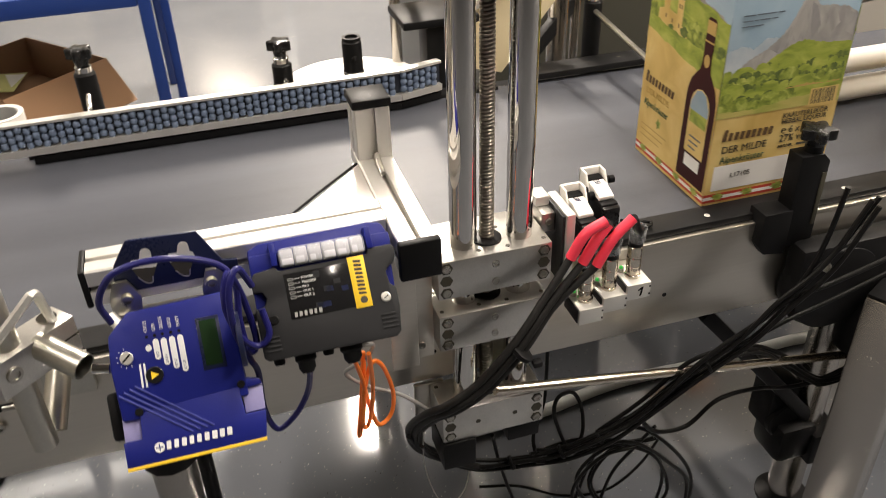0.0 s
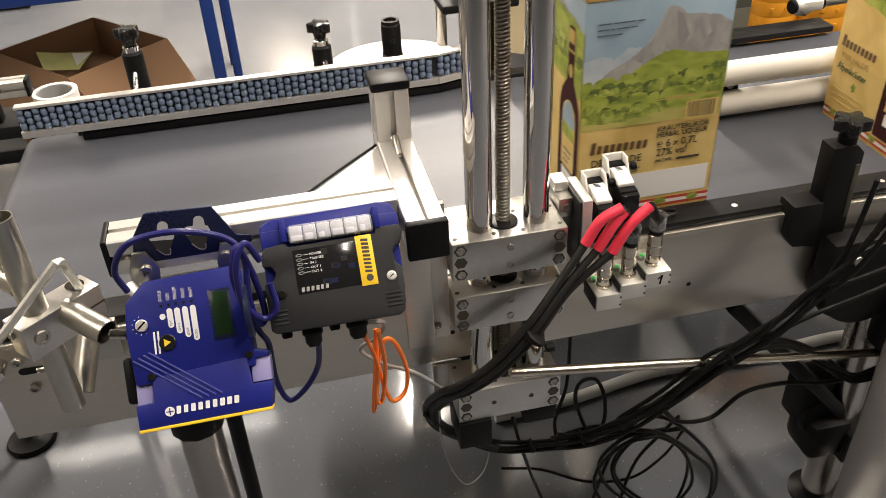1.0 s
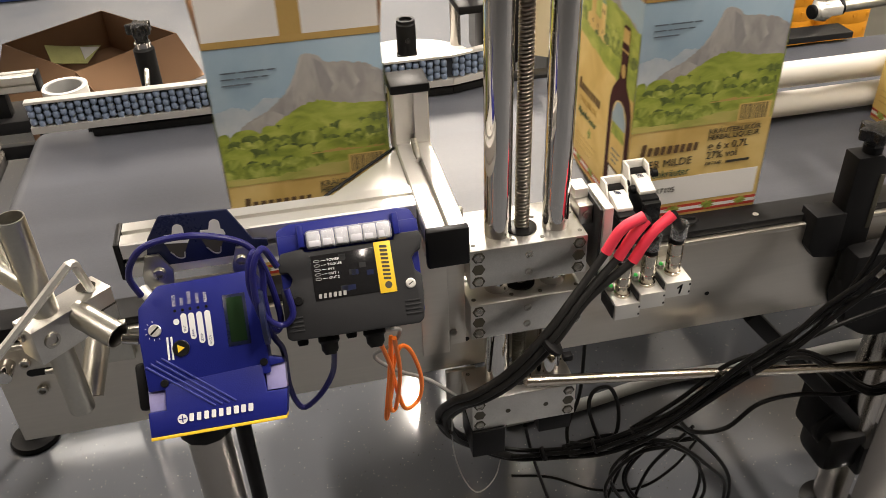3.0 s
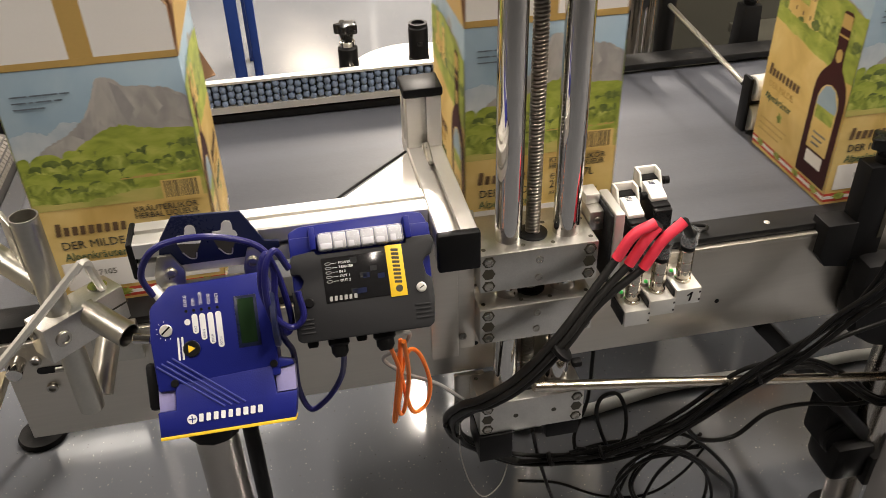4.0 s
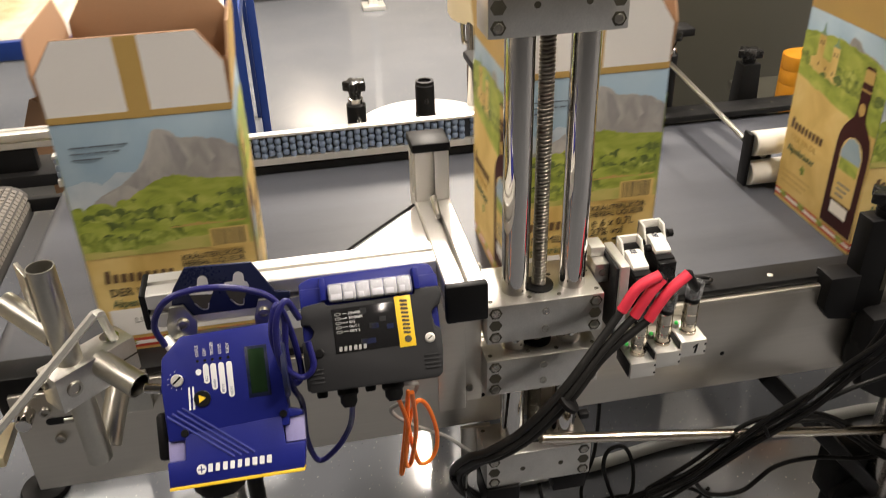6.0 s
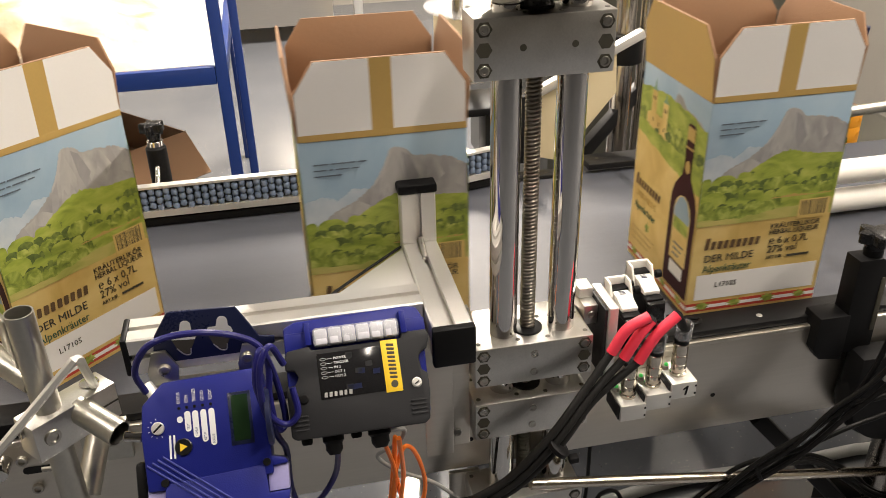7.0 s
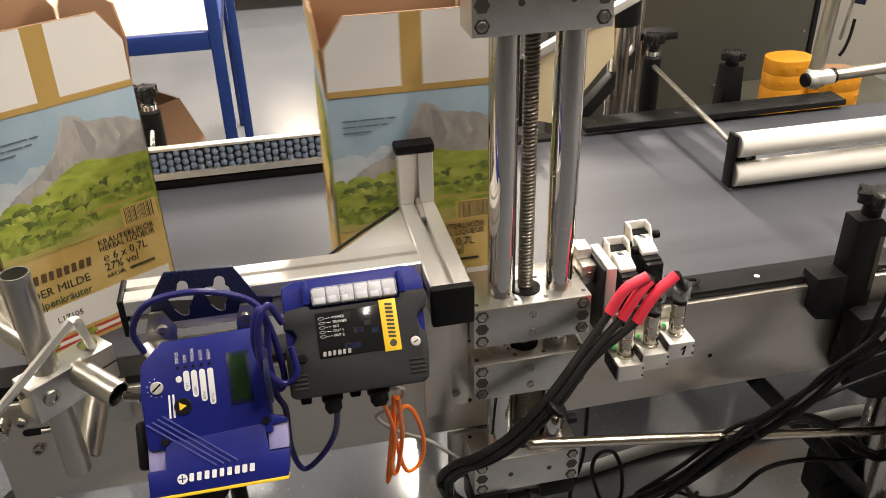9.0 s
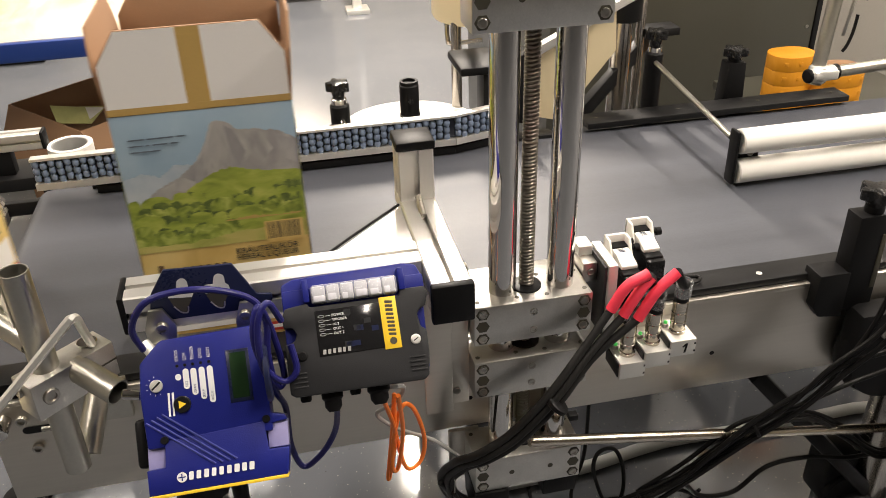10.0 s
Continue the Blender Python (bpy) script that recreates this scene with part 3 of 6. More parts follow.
def carrier_frame():
    f = thing("support_rig", "slotted aluminium profile frame with black end caps", "aluminium frame")
    # along the belt
    part("beam", turned(profile_bar(0.355), pose(-0.436, -0.098, 1.036)), ALU_WHITE, f, "slotted aluminium beam")
    part("end_cap", box(-0.444, -0.4362, -0.124, -0.072, 1.01, 1.062, 0.003), BLACK, f, "black plastic end cap")
    # across the belt
    part("beam", turned(profile_bar(0.268), pose(-0.0545, -0.175, 1.032, 0, 0, 90)), ALU_WHITE, f, "slotted aluminium beam")
    part("end_cap", box(-0.081, -0.028, -0.188, -0.1752, 1.005, 1.059, 0.003), BLACK, f, "black plastic end cap")
    # upright
    part("upright", turned(profile_bar(0.075), pose(-0.0545, 0.067, 1.0575, 0, -90, 0)), ALU_WHITE, f, "short upright aluminium profile")
    part("end_cap", box(-0.082, -0.027, 0.0405, 0.094, 1.1326, 1.146, 0.003), BLACK, f, "black plastic end cap")
    tri = [(-0.080, 0.04), (-0.080, -0.0715), (-0.192, -0.0715)]
    part("gusset", prism(tri, pose(0, 0, 1.046), 0.006, 0.001), ALU_WHITE, f, "triangular white metal gusset plate")
    part("gusset_seal", cable([(-0.196, -0.070, 1.053), (-0.15, -0.023, 1.053), (-0.082, 0.043, 1.053)], 0.002, 8), BLACK, f)
    part("slot_bolt", cyl((-0.0545, 0.0, 1.053), (-0.0545, 0.036, 1.066), 0.0048, 14, 0.001), BOLT, f, "bright bolt in the slot")
    part("angle_plate", box(-0.075, -0.034, -0.071, -0.066, 0.76, 1.006, 0.0015), STEEL, f, "aluminium hanger plate")
    return f


carrier_frame()


# ---- scanner, connection box, sensors and cables ----
def glyph_blocks(n, w, h, material, parent, m, seed, name="wordmark", even=False, fill=0.62):
    """A brand wordmark as a row of plain leaning blocks of its size and colour."""
    rnd, step = random.Random(seed), w / n
    for k in range(n):
        hh = h * (1.0 if even or k == 0 else 0.68)
        bw, x, lean = step * fill * rnd.uniform(0.9, 1.1), k * step, 0.12 * hh
        c = bw * 0.2
        part(name, prism([(x + c, 0), (x + bw, 0), (x + bw + lean, hh - c), (x + bw + lean - c, hh), (x + lean, hh), (x, c)], m, 0.0003), material, parent)


# housing blue made lighter to paint in the light along the rib edges
RIB_BLUE = surface("highlit_blue_rib", (0.05, 0.06, 0.26), 0.35, vary=0.3, scale=90)


def scanner():
    s = thing("barcode_scanner", "dark blue barcode scanner with white print and yellow edge", "scanner", pose(-0.422, -0.29, 0.907, 50, 0, 0))
    body = [(0.003, 0.05), (0.0, 0.110), (0.003, 0.146), (0.027, 0.169), (0.135, 0.172), (0.139, 0.166), (0.1405, 0.05)]
    part("body", prism(body, pose(0, 0, -0.062), 0.062, 0.003), BLUE, s, "blue cast housing")
    base = [(0, 0), (0.151, 0), (0.156, 0.03), (0.133, 0.03), (0.131, 0.062), (0.022, 0.0565), (0.020, 0.028), (0.0, 0.028)]
    part("base", prism(base, pose(0, 0, -0.060), 0.0607, 0.0012), BLUE, s)
    lug = part("corner_inset", prism([(0.001, 0.028), (0.020, 0.028), (0.021, 0.053), (0.002, 0.054)], pose(0, 0, -0.05), 0.044, 0.001), LILAC, s, "pale lilac corner inset")
    part("corner_inset", prism([(0.133, 0.031), (0.1555, 0.031), (0.157, 0.060), (0.134, 0.060)], pose(0, 0, -0.05), 0.044, 0.001), LILAC, s, "pale lilac corner inset")
    part("side_wing", prism([(0.133, 0.058), (0.157, 0.060), (0.155, 0.066), (0.140, 0.070), (0.137, 0.07)], pose(0, 0, -0.06), 0.058, 0.001), BLUE, s)
    for x, y in ((0.022, 0.058), (0.134, 0.064)):
        part("corner_screw", cyl((x, y, -0.004), (x, y, 0.0025), 0.0045, 14, 0.0005), BLACK, s)
    part("yellow_edge", box(0.0, 0.151, -0.0035, 0.0, -0.055, 0.0018, 0.0006), YELLOW, s, "yellow warning edge")
    lcd = part("display", box(0.0975, 0.123, 0.0875, 0.147, -0.001, 0.0008, 0.0004), BLUE_DARK, s)
    part("display_glass", box(0.101, 0.1195, 0.092, 0.1435, 0.0006, 0.0013, 0.0002), LCD, lcd, "dark green display glass")
    knob = part("rotary_switch", cyl((0.019, 0.1186, -0.001), (0.019, 0.1186, 0.003), 0.0072, 24, 0.0008), ALU_WHITE, s, "bright rotary switch")
    part("slot", turned(box(-0.006, 0.006, -0.001, 0.001, 0.0029, 0.0034, 0), pose(0.019, 0.1186, 0, 0, 0, 40)), BLACK, knob)
    for k in range(7):
        a = radians(100 + k * 32)
        part("switch_mark", turned(box(-0.0008, 0.0008, -0.0003, 0.0003, 0, 0.0004, 0), pose(0.019 + 0.0105 * math.cos(a), 0.1186 + 0.0105 * math.sin(a), 0.0001, 0, 0, math.degrees(a))), WHITE_INK, s)
    button = part("push_button", lathe([(0.0095, 0), (0.0095, 0.0022), (0.0085, 0.003)], (0.045, 0.0944, 0), (0.045, 0.0944, 1), 28), BLACK_GLOSS, s, "round black push button")
    part("arrow", prism([(-0.0035, -0.0045), (0.0045, 0.0), (-0.0035, 0.0045)], pose(0.045, 0.0944, 0.003), 0.0004), YELLOW, button, "yellow triangle")
    for k, (x, top, bottom) in enumerate(((0.0435, 0.1285, 0.1213), (0.052, 0.1335, 0.1105), (0.0605, 0.133, 0.1025), (0.0695, 0.133, 0.0965), (0.0785, 0.133, 0.0915))):
        r = 0.0033
        pill = [(r * math.cos(a), bottom + r + r * math.sin(a)) for a in (math.pi * (1 + j / 8) for j in range(9))] + [(r * math.cos(a), top - r + r * math.sin(a)) for a in (math.pi * j / 8 for j in range(9))]
        part("indicator_strip", prism([(x + a, b) for a, b in pill], pose(0, 0, 0.0001), 0.0004), WHITE_INK, s, "white indicator strip")
        part("indicator_lamp", cyl((x, 0.1375, 0), (x, 0.1375, 0.0008), 0.0018, 12), BLACK, s)
        words(("STATUS", "COM", "TRIGGER", "GOOD", "READY")[k], 0.0052, WHITE_INK, s, pose(x + 0.0018, 0.1425, 0.0002, 0, 0, 90), squeeze=0.72)
    for x, y, w in ((0.052, 0.1125, "TEST"), (0.0605, 0.1045, "LEARN"), (0.0695, 0.0985, "SETUP"), (0.0785, 0.0935, "FOCUS")):
        words(w, 0.0036, BLUE, s, pose(x + 0.0013, y, 0.0006, 0, 0, 90), squeeze=0.9, lift=0.0001)
    for k in range(2):
        text_bar(0.026, 0.0022, WHITE_INK, s, pose(0.0315 + 0.0045 * k, 0.083, 0.0002, 0, 0, 88))
    # raised slanting ribs, their highlights put into a lighter blue
    for k in range(4):
        off = 0.0052 * k
        a, b = Vector((0.004 + off * 1.15, 0.0795 + off * 0.45, 0.0006)), Vector((0.074 + off * 1.5, 0.0245 + off * 0.1, 0.0012))
        part("rib", cable([a, (a + b) / 2, b], 0.0012, 6, 2), RIB_BLUE, s)
    ring = [((0.0055 * math.cos(t)), (0.0055 * math.sin(t))) for t in (2 * math.pi * j / 24 for j in range(24))]
    logo = part("brand_mark", prism(ring, pose(0.0365, 0.0155, 0.0016), 0.0004), WHITE_INK, s, "plain white round mark")
    part("mark_core", turned(box(-0.0006, 0.0006, -0.004, 0.004, 0.0020, 0.0023, 0), pose(0.0365, 0.0155, 0)), BLUE, logo)
    part("mark_core", turned(box(-0.004, 0.004, -0.0006, 0.0006, 0.0020, 0.0023, 0), pose(0.0365, 0.0155, 0)), BLUE, logo)
    glyph_blocks(9, 0.074, 0.0088, WHITE_INK, s, pose(0.0435, 0.0115, 0.0016), 4, even=True)
    part("side_connector", cyl((-0.002, 0.112, -0.02), (-0.022, 0.116, -0.02), 0.006, 18, 0.001), CHROME, s, "bright side pin")
    part("side_plug", box(-0.012, 0.004, 0.03, 0.085, -0.055, -0.015, 0.005), BLACK, s, "black side plug")
    part("cable_gland", cyl((0.018, 0.15, -0.03), (0.004, 0.172, -0.035), 0.007, 16, 0.001), ALU_MATT, s)
    return s


scanner()


def scanner_bracket():
    b = thing("scanner_bracket", "dark blue slotted bracket plate bolted to the aluminium beam", "bracket")
    y = -0.129
    outline = [(-0.410, 1.03), (-0.402, 1.068), (-0.383, 1.098), (-0.306, 1.095), (-0.283, 1.05), (-0.266, 1.047), (-0.266, 1.038), (-0.281, 1.03)]
    part("plate", prism(outline, pose(0, y, 0, 90, 0, 0), 0.004, 0.0008), BLUE_DARK, b)
    for x in (-0.369, -0.327):
        pill = [(0.006 * math.cos(a), 0.006 * math.sin(a)) for a in (math.pi * j / 8 for j in range(9))]
        slot = [(x + 0.004 + u, 1.079 + v) for u, v in pill] + [(x - 0.004, 1.072), (x - 0.013, 1.072), (x - 0.016, 1.067), (x - 0.014, 1.0605), (x + 0.012, 1.058), (x + 0.0145, 1.063), (x + 0.013, 1.069), (x + 0.010, 1.071)]
        # no opening: pale inlay for the lit beam, dark inlay for the shade
        part("keyhole", prism(slot, pose(0, y - 0.0041, 0, 90, 0, 0), 0.0004), PALE, b, "pale inlay painting the lit beam seen through the keyhole")
        part("keyhole_foot", prism([(x - 0.014, 1.060), (x + 0.012, 1.0575), (x + 0.006, 1.045), (x + 0.004, 1.038), (x - 0.003, 1.039), (x - 0.010, 1.048)], pose(0, y - 0.0041, 0, 90, 0, 0), 0.0004), INK_AND_HOLE_BLACK, b, "dark inlay in place of the shaded keyhole foot")
        part("keyhole_edge", cable([(x - 0.010, y - 0.0045, 1.048), (x - 0.003, y - 0.0045, 1.039), (x + 0.004, y - 0.0045, 1.038), (x + 0.006, y - 0.0045, 1.046)], 0.0009, 6, 3), ZINC, b)
    part("cross_plate", box(-0.412, -0.284, -0.175, -0.127, 1.0, 1.004, 0.001), ZINC, b, "bright zinc cross plate")
    tab = [(-0.02, 0), (0.012, 0), (0.016, 0.03), (0.004, 0.055), (-0.012, 0.055), (-0.02, 0.03)]
    part("lug", prism(tab, pose(-0.396, -0.135, 0.995, 90, 0, 0), 0.005, 0.001), ZINC, b, "zinc plated lug")
    part("lug", prism(tab, pose(-0.292, -0.135, 0.990, 90, 0, 0), 0.005, 0.001), ZINC, b, "zinc plated lug")
    for x, z in ((-0.396, 1.026), (-0.300, 1.028)):
        part("bolt", bolt_head((x, -0.140, z), (0, -1, 0), 0.0075, 0.006), BOLT, b)
    part("rear_arm", box(-0.36, -0.30, -0.17, -0.128, 0.955, 0.999, 0.002), ZINC, b)
    part("hinge_disc", cyl((-0.282, -0.235, 1.01), (-0.276, -0.235, 1.01), 0.032, 28, 0.001), BLUE_DARK, b, "dark blue pivot disc")
    return b


scanner_bracket()


def connection_box():
    c = thing("connection_box", "dark grey connection box with blue base and yellow label", "connection box", pose(-0.26, -0.251, 0.981, 50, 0, 0))
    base = [(0.004, 0.01), (0.166, 0.01), (0.171, 0.124), (0.166, 0.135), (0.150, 0.1385), (0.02, 0.136), (0.006, 0.130)]
    part("base", prism(base, pose(0, 0, -0.062), 0.046, 0.003), BLUE, c, "blue plastic base")
    part("base_step", box(0.006, 0.172, 0.098, 0.122, -0.02, -0.008, 0.002), BLUE, c)
    cover = [(0.003, 0.004), (0.008, 0.0), (0.156, -0.002), (0.162, 0.003), (0.166, 0.03), (0.1665, 0.055), (0.160, 0.060), (0.158, 0.075), (0.163, 0.081), (0.169, 0.083), (0.174, 0.098), (0.171, 0.106),
             (0.142, 0.106), (0.140, 0.099), (0.036, 0.099), (0.034, 0.104), (0.008, 0.101), (0.004, 0.092), (0.004, 0.079), (0.014, 0.078), (0.018, 0.070), (0.014, 0.062), (0.003, 0.060)]
    part("cover", prism(cover, pose(0, 0, -0.030), 0.030, 0.002), GREY_PLASTIC, c, "dark grey cover")
    win = part("window", box(0.0405, 0.1175, 0.041, 0.0935, -0.002, 0.0007, 0.0004), WINDOW, c, "smoked window")
    for k, w in enumerate(("POWER", "TRIGGER", "IN 2", "OUT 1", "OUT 2")):
        z = 0.0865 - 0.0052 * k
        part("indicator", prism([(0.0475 + 0.0038 * math.cos(t), z + 0.0018 * math.sin(t)) for t in (2 * math.pi * j / 14 for j in range(14))], pose(0, 0, 0.0007), 0.0003), GREY_CABLE, win)
        part("indicator_core", prism([(0.0475 + 0.0029 * math.cos(t), z + 0.0010 * math.sin(t)) for t in (2 * math.pi * j / 14 for j in range(14))], pose(0, 0, 0.001), 0.0002), WINDOW, win)
        part("pointer", box(0.052, 0.058, z - 0.0002, z + 0.0002, 0.0007, 0.001, 0), WHITE_INK, win)
        words(w, 0.0042, WHITE_INK, win, pose(0.0595, z - 0.0014, 0.0009))
    rnd = random.Random(8)
    for k in range(9):
        x, y = rnd.uniform(0.066, 0.112), rnd.uniform(0.05, 0.088)
        part("inner_chip", box(x - 0.004, x + 0.004, y - 0.003, y + 0.003, 0.0005, 0.0009, 0), rnd.choice((GREY_PLASTIC, BLUE_DARK, BLACK)), win)
    glyph_blocks(6, 0.034, 0.0055, GREY_CABLE, win, pose(0.0445, 0.0432, 0.0007), 9, "model_mark", even=True)
    label = part("yellow_label", box(0.1155, 0.135, 0.0385, 0.0990, -0.001, 0.0009, 0.0003), YELLOW, c, "yellow vertical label")
    glyph_blocks(9, 0.042, 0.0088, INK_AND_HOLE_BLACK, label, pose(0.1305, 0.0535, 0.0009, 0, 0, 90), 4, even=True)
    part("brand_mark", cyl((0.1262, 0.0475, 0.0008), (0.1262, 0.0475, 0.0013), 0.0042, 20), INK_AND_HOLE_BLACK, label)
    for x, y in ((0.152, 0.0455), (0.021, 0.0447)):
        sc = part("cover_screw", lathe([(0.006, 0), (0.006, 0.001), (0.0045, 0.0022)], (x, y, -0.0003), (x, y, 1), 20), ALU_MATT if x > 0.1 else BLACK, c)
        part("cross_slot", turned(box(-0.003, 0.003, -0.0006, 0.0006, 0.0018, 0.0024, 0), pose(x, y, 0, 0, 0, 30)), BLACK, sc)
    for k in range(4):
        part("grip_rib", box(0.142, 0.160, 0.0095 + 0.005 * k, 0.0115 + 0.005 * k, -0.001, 0.0012, 0.0004), GREY_PLASTIC, c)
        part("grip_rib", box(0.008, 0.024, 0.0095 + 0.005 * k, 0.0115 + 0.005 * k, -0.001, 0.0012, 0.0004), GREY_PLASTIC, c)
    clear = part("terminal_cover", box(0.039, 0.1395, 0.1015, 0.1235, -0.012, 0.004, 0.004), clear_plastic("clear_cover", rough=0.25), c, "clear plastic terminal cover")
    for k in range(6):
        x = 0.041 + k * 0.0163
        part("terminal", box(x, x + 0.0148, 0.1035, 0.1215, -0.010, 0.0038, 0.002), TERMINAL, clear, "pale terminal seen through the cover")
        part("terminal_step", box(x + 0.001, x + 0.0138 - 0.003 * (k % 3), 0.1035, 0.1105 + 0.001 * (k % 2), -0.008, 0.0046, 0.001), TERMINAL, clear)
    for x in (0.0335, 0.145):
        part("clip", box(x - 0.0035, x + 0.0035, 0.105, 0.131, -0.02, 0.002, 0.001), BLUE, c, "blue cover clip")
    for x, r in ((0.049, 0.0125), (0.103, 0.0135)):
        part("cable_gland", lathe([(r, 0), (r, 0.008), (r * 0.8, 0.011), (r * 0.8, 0.018), (r * 0.5, 0.024)], (x, 0.002, -0.025), (x, -1, -0.025), 14), BLACK, c, "black cable gland")
    for x in (0.019, 0.076):
        part("plug", lathe([(0.0065, 0), (0.0065, 0.006), (0.005, 0.009)], (x, 0.002, -0.022), (x, -1, -0.022), 14), BLACK, c)
    part("mounting_arm", box(0.06, 0.12, 0.03, 0.10, -0.10, -0.0625, 0.003), ZINC, c)
    return c


connection_box()


def loose_cable(name, label, points, r, material, steps=8):
    return single(name, cable(points, r, 10, steps), material, label, "cable")


loose_cable("blue_cable", "dark blue scanner cable in a loop", [(-0.41, -0.2, 1.04), (-0.414, -0.21, 1.075), (-0.396, -0.22, 1.110), (-0.368, -0.22, 1.121), (-0.326, -0.22, 1.119), (-0.287, -0.21, 1.095), (-0.273, -0.215, 1.068),
            (-0.276, -0.225, 1.028), (-0.272, -0.23, 0.985), (-0.262, -0.22, 0.99), (-0.268, -0.215, 1.05), (-0.279, -0.222, 1.090), (-0.288, -0.236, 1.058), (-0.279, -0.243, 1.020), (-0.262, -0.24, 0.998), (-0.247, -0.236, 1.008), (-0.250, -0.222, 1.034)], 0.0038, BLUE_CABLE)
loose_cable("blue_cable", "dark blue cable hanging from the connection box", [(-0.256, -0.225, 1.07), (-0.268, -0.232, 1.100), (-0.281, -0.242, 1.080), (-0.283, -0.244, 1.030), (-0.273, -0.225, 0.97), (-0.267, -0.20, 0.925), (-0.268, -0.19, 0.856),
            (-0.257, -0.19, 0.817), (-0.233, -0.19, 0.832), (-0.213, -0.19, 0.865), (-0.207, -0.21, 0.915), (-0.2085, -0.230, 0.955)], 0.0038, BLUE_CABLE)
loose_cable("orange_cable", "thin orange cable tied in a loose loop", [(-0.150, -0.225, 0.955), (-0.146, -0.17, 0.89), (-0.130, -0.13, 0.794), (-0.138, -0.12, 0.715), (-0.143, -0.12, 0.70), (-0.133, -0.12, 0.78), (-0.127, -0.13, 0.86), (-0.130, -0.135, 0.82), (-0.127, -0.12, 0.774),
            (-0.115, -0.12, 0.712), (-0.092, -0.11, 0.714), (-0.086, -0.11, 0.756), (-0.099, -0.12, 0.817), (-0.116, -0.13, 0.839), (-0.130, -0.13, 0.794), (-0.137, -0.13, 0.729), (-0.128, -0.125, 0.722), (-0.120, -0.14, 0.80), (-0.128, -0.18, 0.90)], 0.0032, ORANGE)
loose_cable("grey_cable", "thin grey cable running to the column unit", [(-0.145, -0.22, 0.95), (-0.118, -0.16, 0.895), (-0.126, -0.13, 0.846), (-0.15, -0.1, 0.804), (-0.122, -0.1, 0.771), (-0.072, -0.1, 0.738), (-0.028, -0.1, 0.69)], 0.003, GREY_CABLE)
loose_cable("thin_wire", "thin pale wire hanging in a loop", [(-0.037, -0.08, 0.628), (-0.03, -0.05, 0.521), (-0.01, -0.03, 0.421), (0.018, -0.02, 0.363), (0.055, 0.0, 0.368), (0.076, 0.02, 0.417)], 0.0012, GREY_CABLE)


def sensor(x, zb, number):
    t = thing("photo_sensor", "white metal photo sensor block with a nickel plug" + (" marked 1" if number else ""), "sensor", pose(x, -0.075, zb), "photo sensors on the side plate")
    part("body", box(-0.0205, 0.0205, 0.0, 0.056, 0.0, 0.029, 0.0015), ALU_MATT, t, "pale blasted metal body")
    part("side_cover", box(-0.0225, -0.0206, 0.004, 0.052, 0.002, 0.027, 0.0006), GREY_PLASTIC, t)
    for z in (0.007, 0.021):
        part("notch", box(0.0170, 0.0196, -0.0006, 0.002, z - 0.0016, z + 0.0016, 0), BLACK, t)
    plug = [(0.0125, 0.0), (0.0125, 0.004), (0.0105, 0.005), (0.0115, 0.012), (0.0118, 0.020), (0.0108, 0.021), (0.0108, 0.024), (0.0118, 0.025), (0.0118, 0.036), (0.0108, 0.037), (0.0108, 0.040), (0.0116, 0.041), (0.0116, 0.056), (0.009, 0.059)]
    part("plug", lathe(plug, (0.0, 0.026, 0.029), (0.0, 0.026, 1), 26), NICKEL, t, "nickel plated round plug")
    part("lamp_base", lathe([(0.0062, 0), (0.0062, 0.006), (0.005, 0.007)], (-0.013, 0.042, 0.029), (-0.013, 0.042, 1), 18), ZINC, t)
    part("lamp", lathe([(0.0032, 0), (0.003, 0.003), (0.0015, 0.0045)], (-0.013, 0.040, 0.0355), (-0.013, 0.036, 1), 14), GREEN_LED, t, "small green glowing lamp")
    if number:
        part("number_mark", prism([(-0.001, 0.0), (0.0022, 0.0), (0.0048, 0.017), (0.0020, 0.017), (-0.0045, 0.0115), (-0.0030, 0.0095), (0.0010, 0.0125)], pose(0.002, -0.0002, 0.006, 90, 0, 0), 0.0004), BLACK, t, "handwritten black figure 1")
    part("mount", box(-0.016, 0.016, 0.0562, 0.0745, 0.003, 0.024, 0.001), ZINC, t)
    return t


SENSORS = [(0.2435, 0.771), (0.2825, 0.785), (0.3225, 0.799)]
for k, (x, zb) in enumerate(SENSORS):
    sensor(x, zb, k == 2)


def sensor_cable(k, red_top, red_mid, red_end, gather):
    x, zb = SENSORS[k]
    t = thing("sensor_cable", "thick black cable with a red shrink sleeve from a sensor plug", "cable", group="sensor cables")
    top = (x, -0.049, zb + 0.086)
    neck = [top, (x - 0.001, -0.052, zb + 0.104), (x - 0.006, -0.066, zb + 0.125), (x - 0.02, -0.083, zb + 0.138), red_top]
    part("boot", cable(neck, 0.0066, 12), BLACK, t, "black rubber elbow boot")
    part("boot_base", lathe([(0.0112, 0), (0.0112, 0.016), (0.009, 0.02)], (x, -0.049, zb + 0.0865), (x, -0.049, 2), 20), BLACK, t)
    part("clear_cuff", pipe((x, -0.051, zb + 0.098), (x - 0.002, -0.056, zb + 0.122), 0.0126, 0.0008, 20), clear_plastic("clear_sleeve", rough=0.1, alpha=0.3), t, "clear plastic cuff")
    part("red_sleeve", cable([red_top, red_mid, red_end], 0.0080, 14), RED, t, "bright red shrink sleeve")
    part("sheath", cable([red_end] + gather, 0.0060, 12), SENSOR_RUBBER, t, "black cable sheath")
    return t


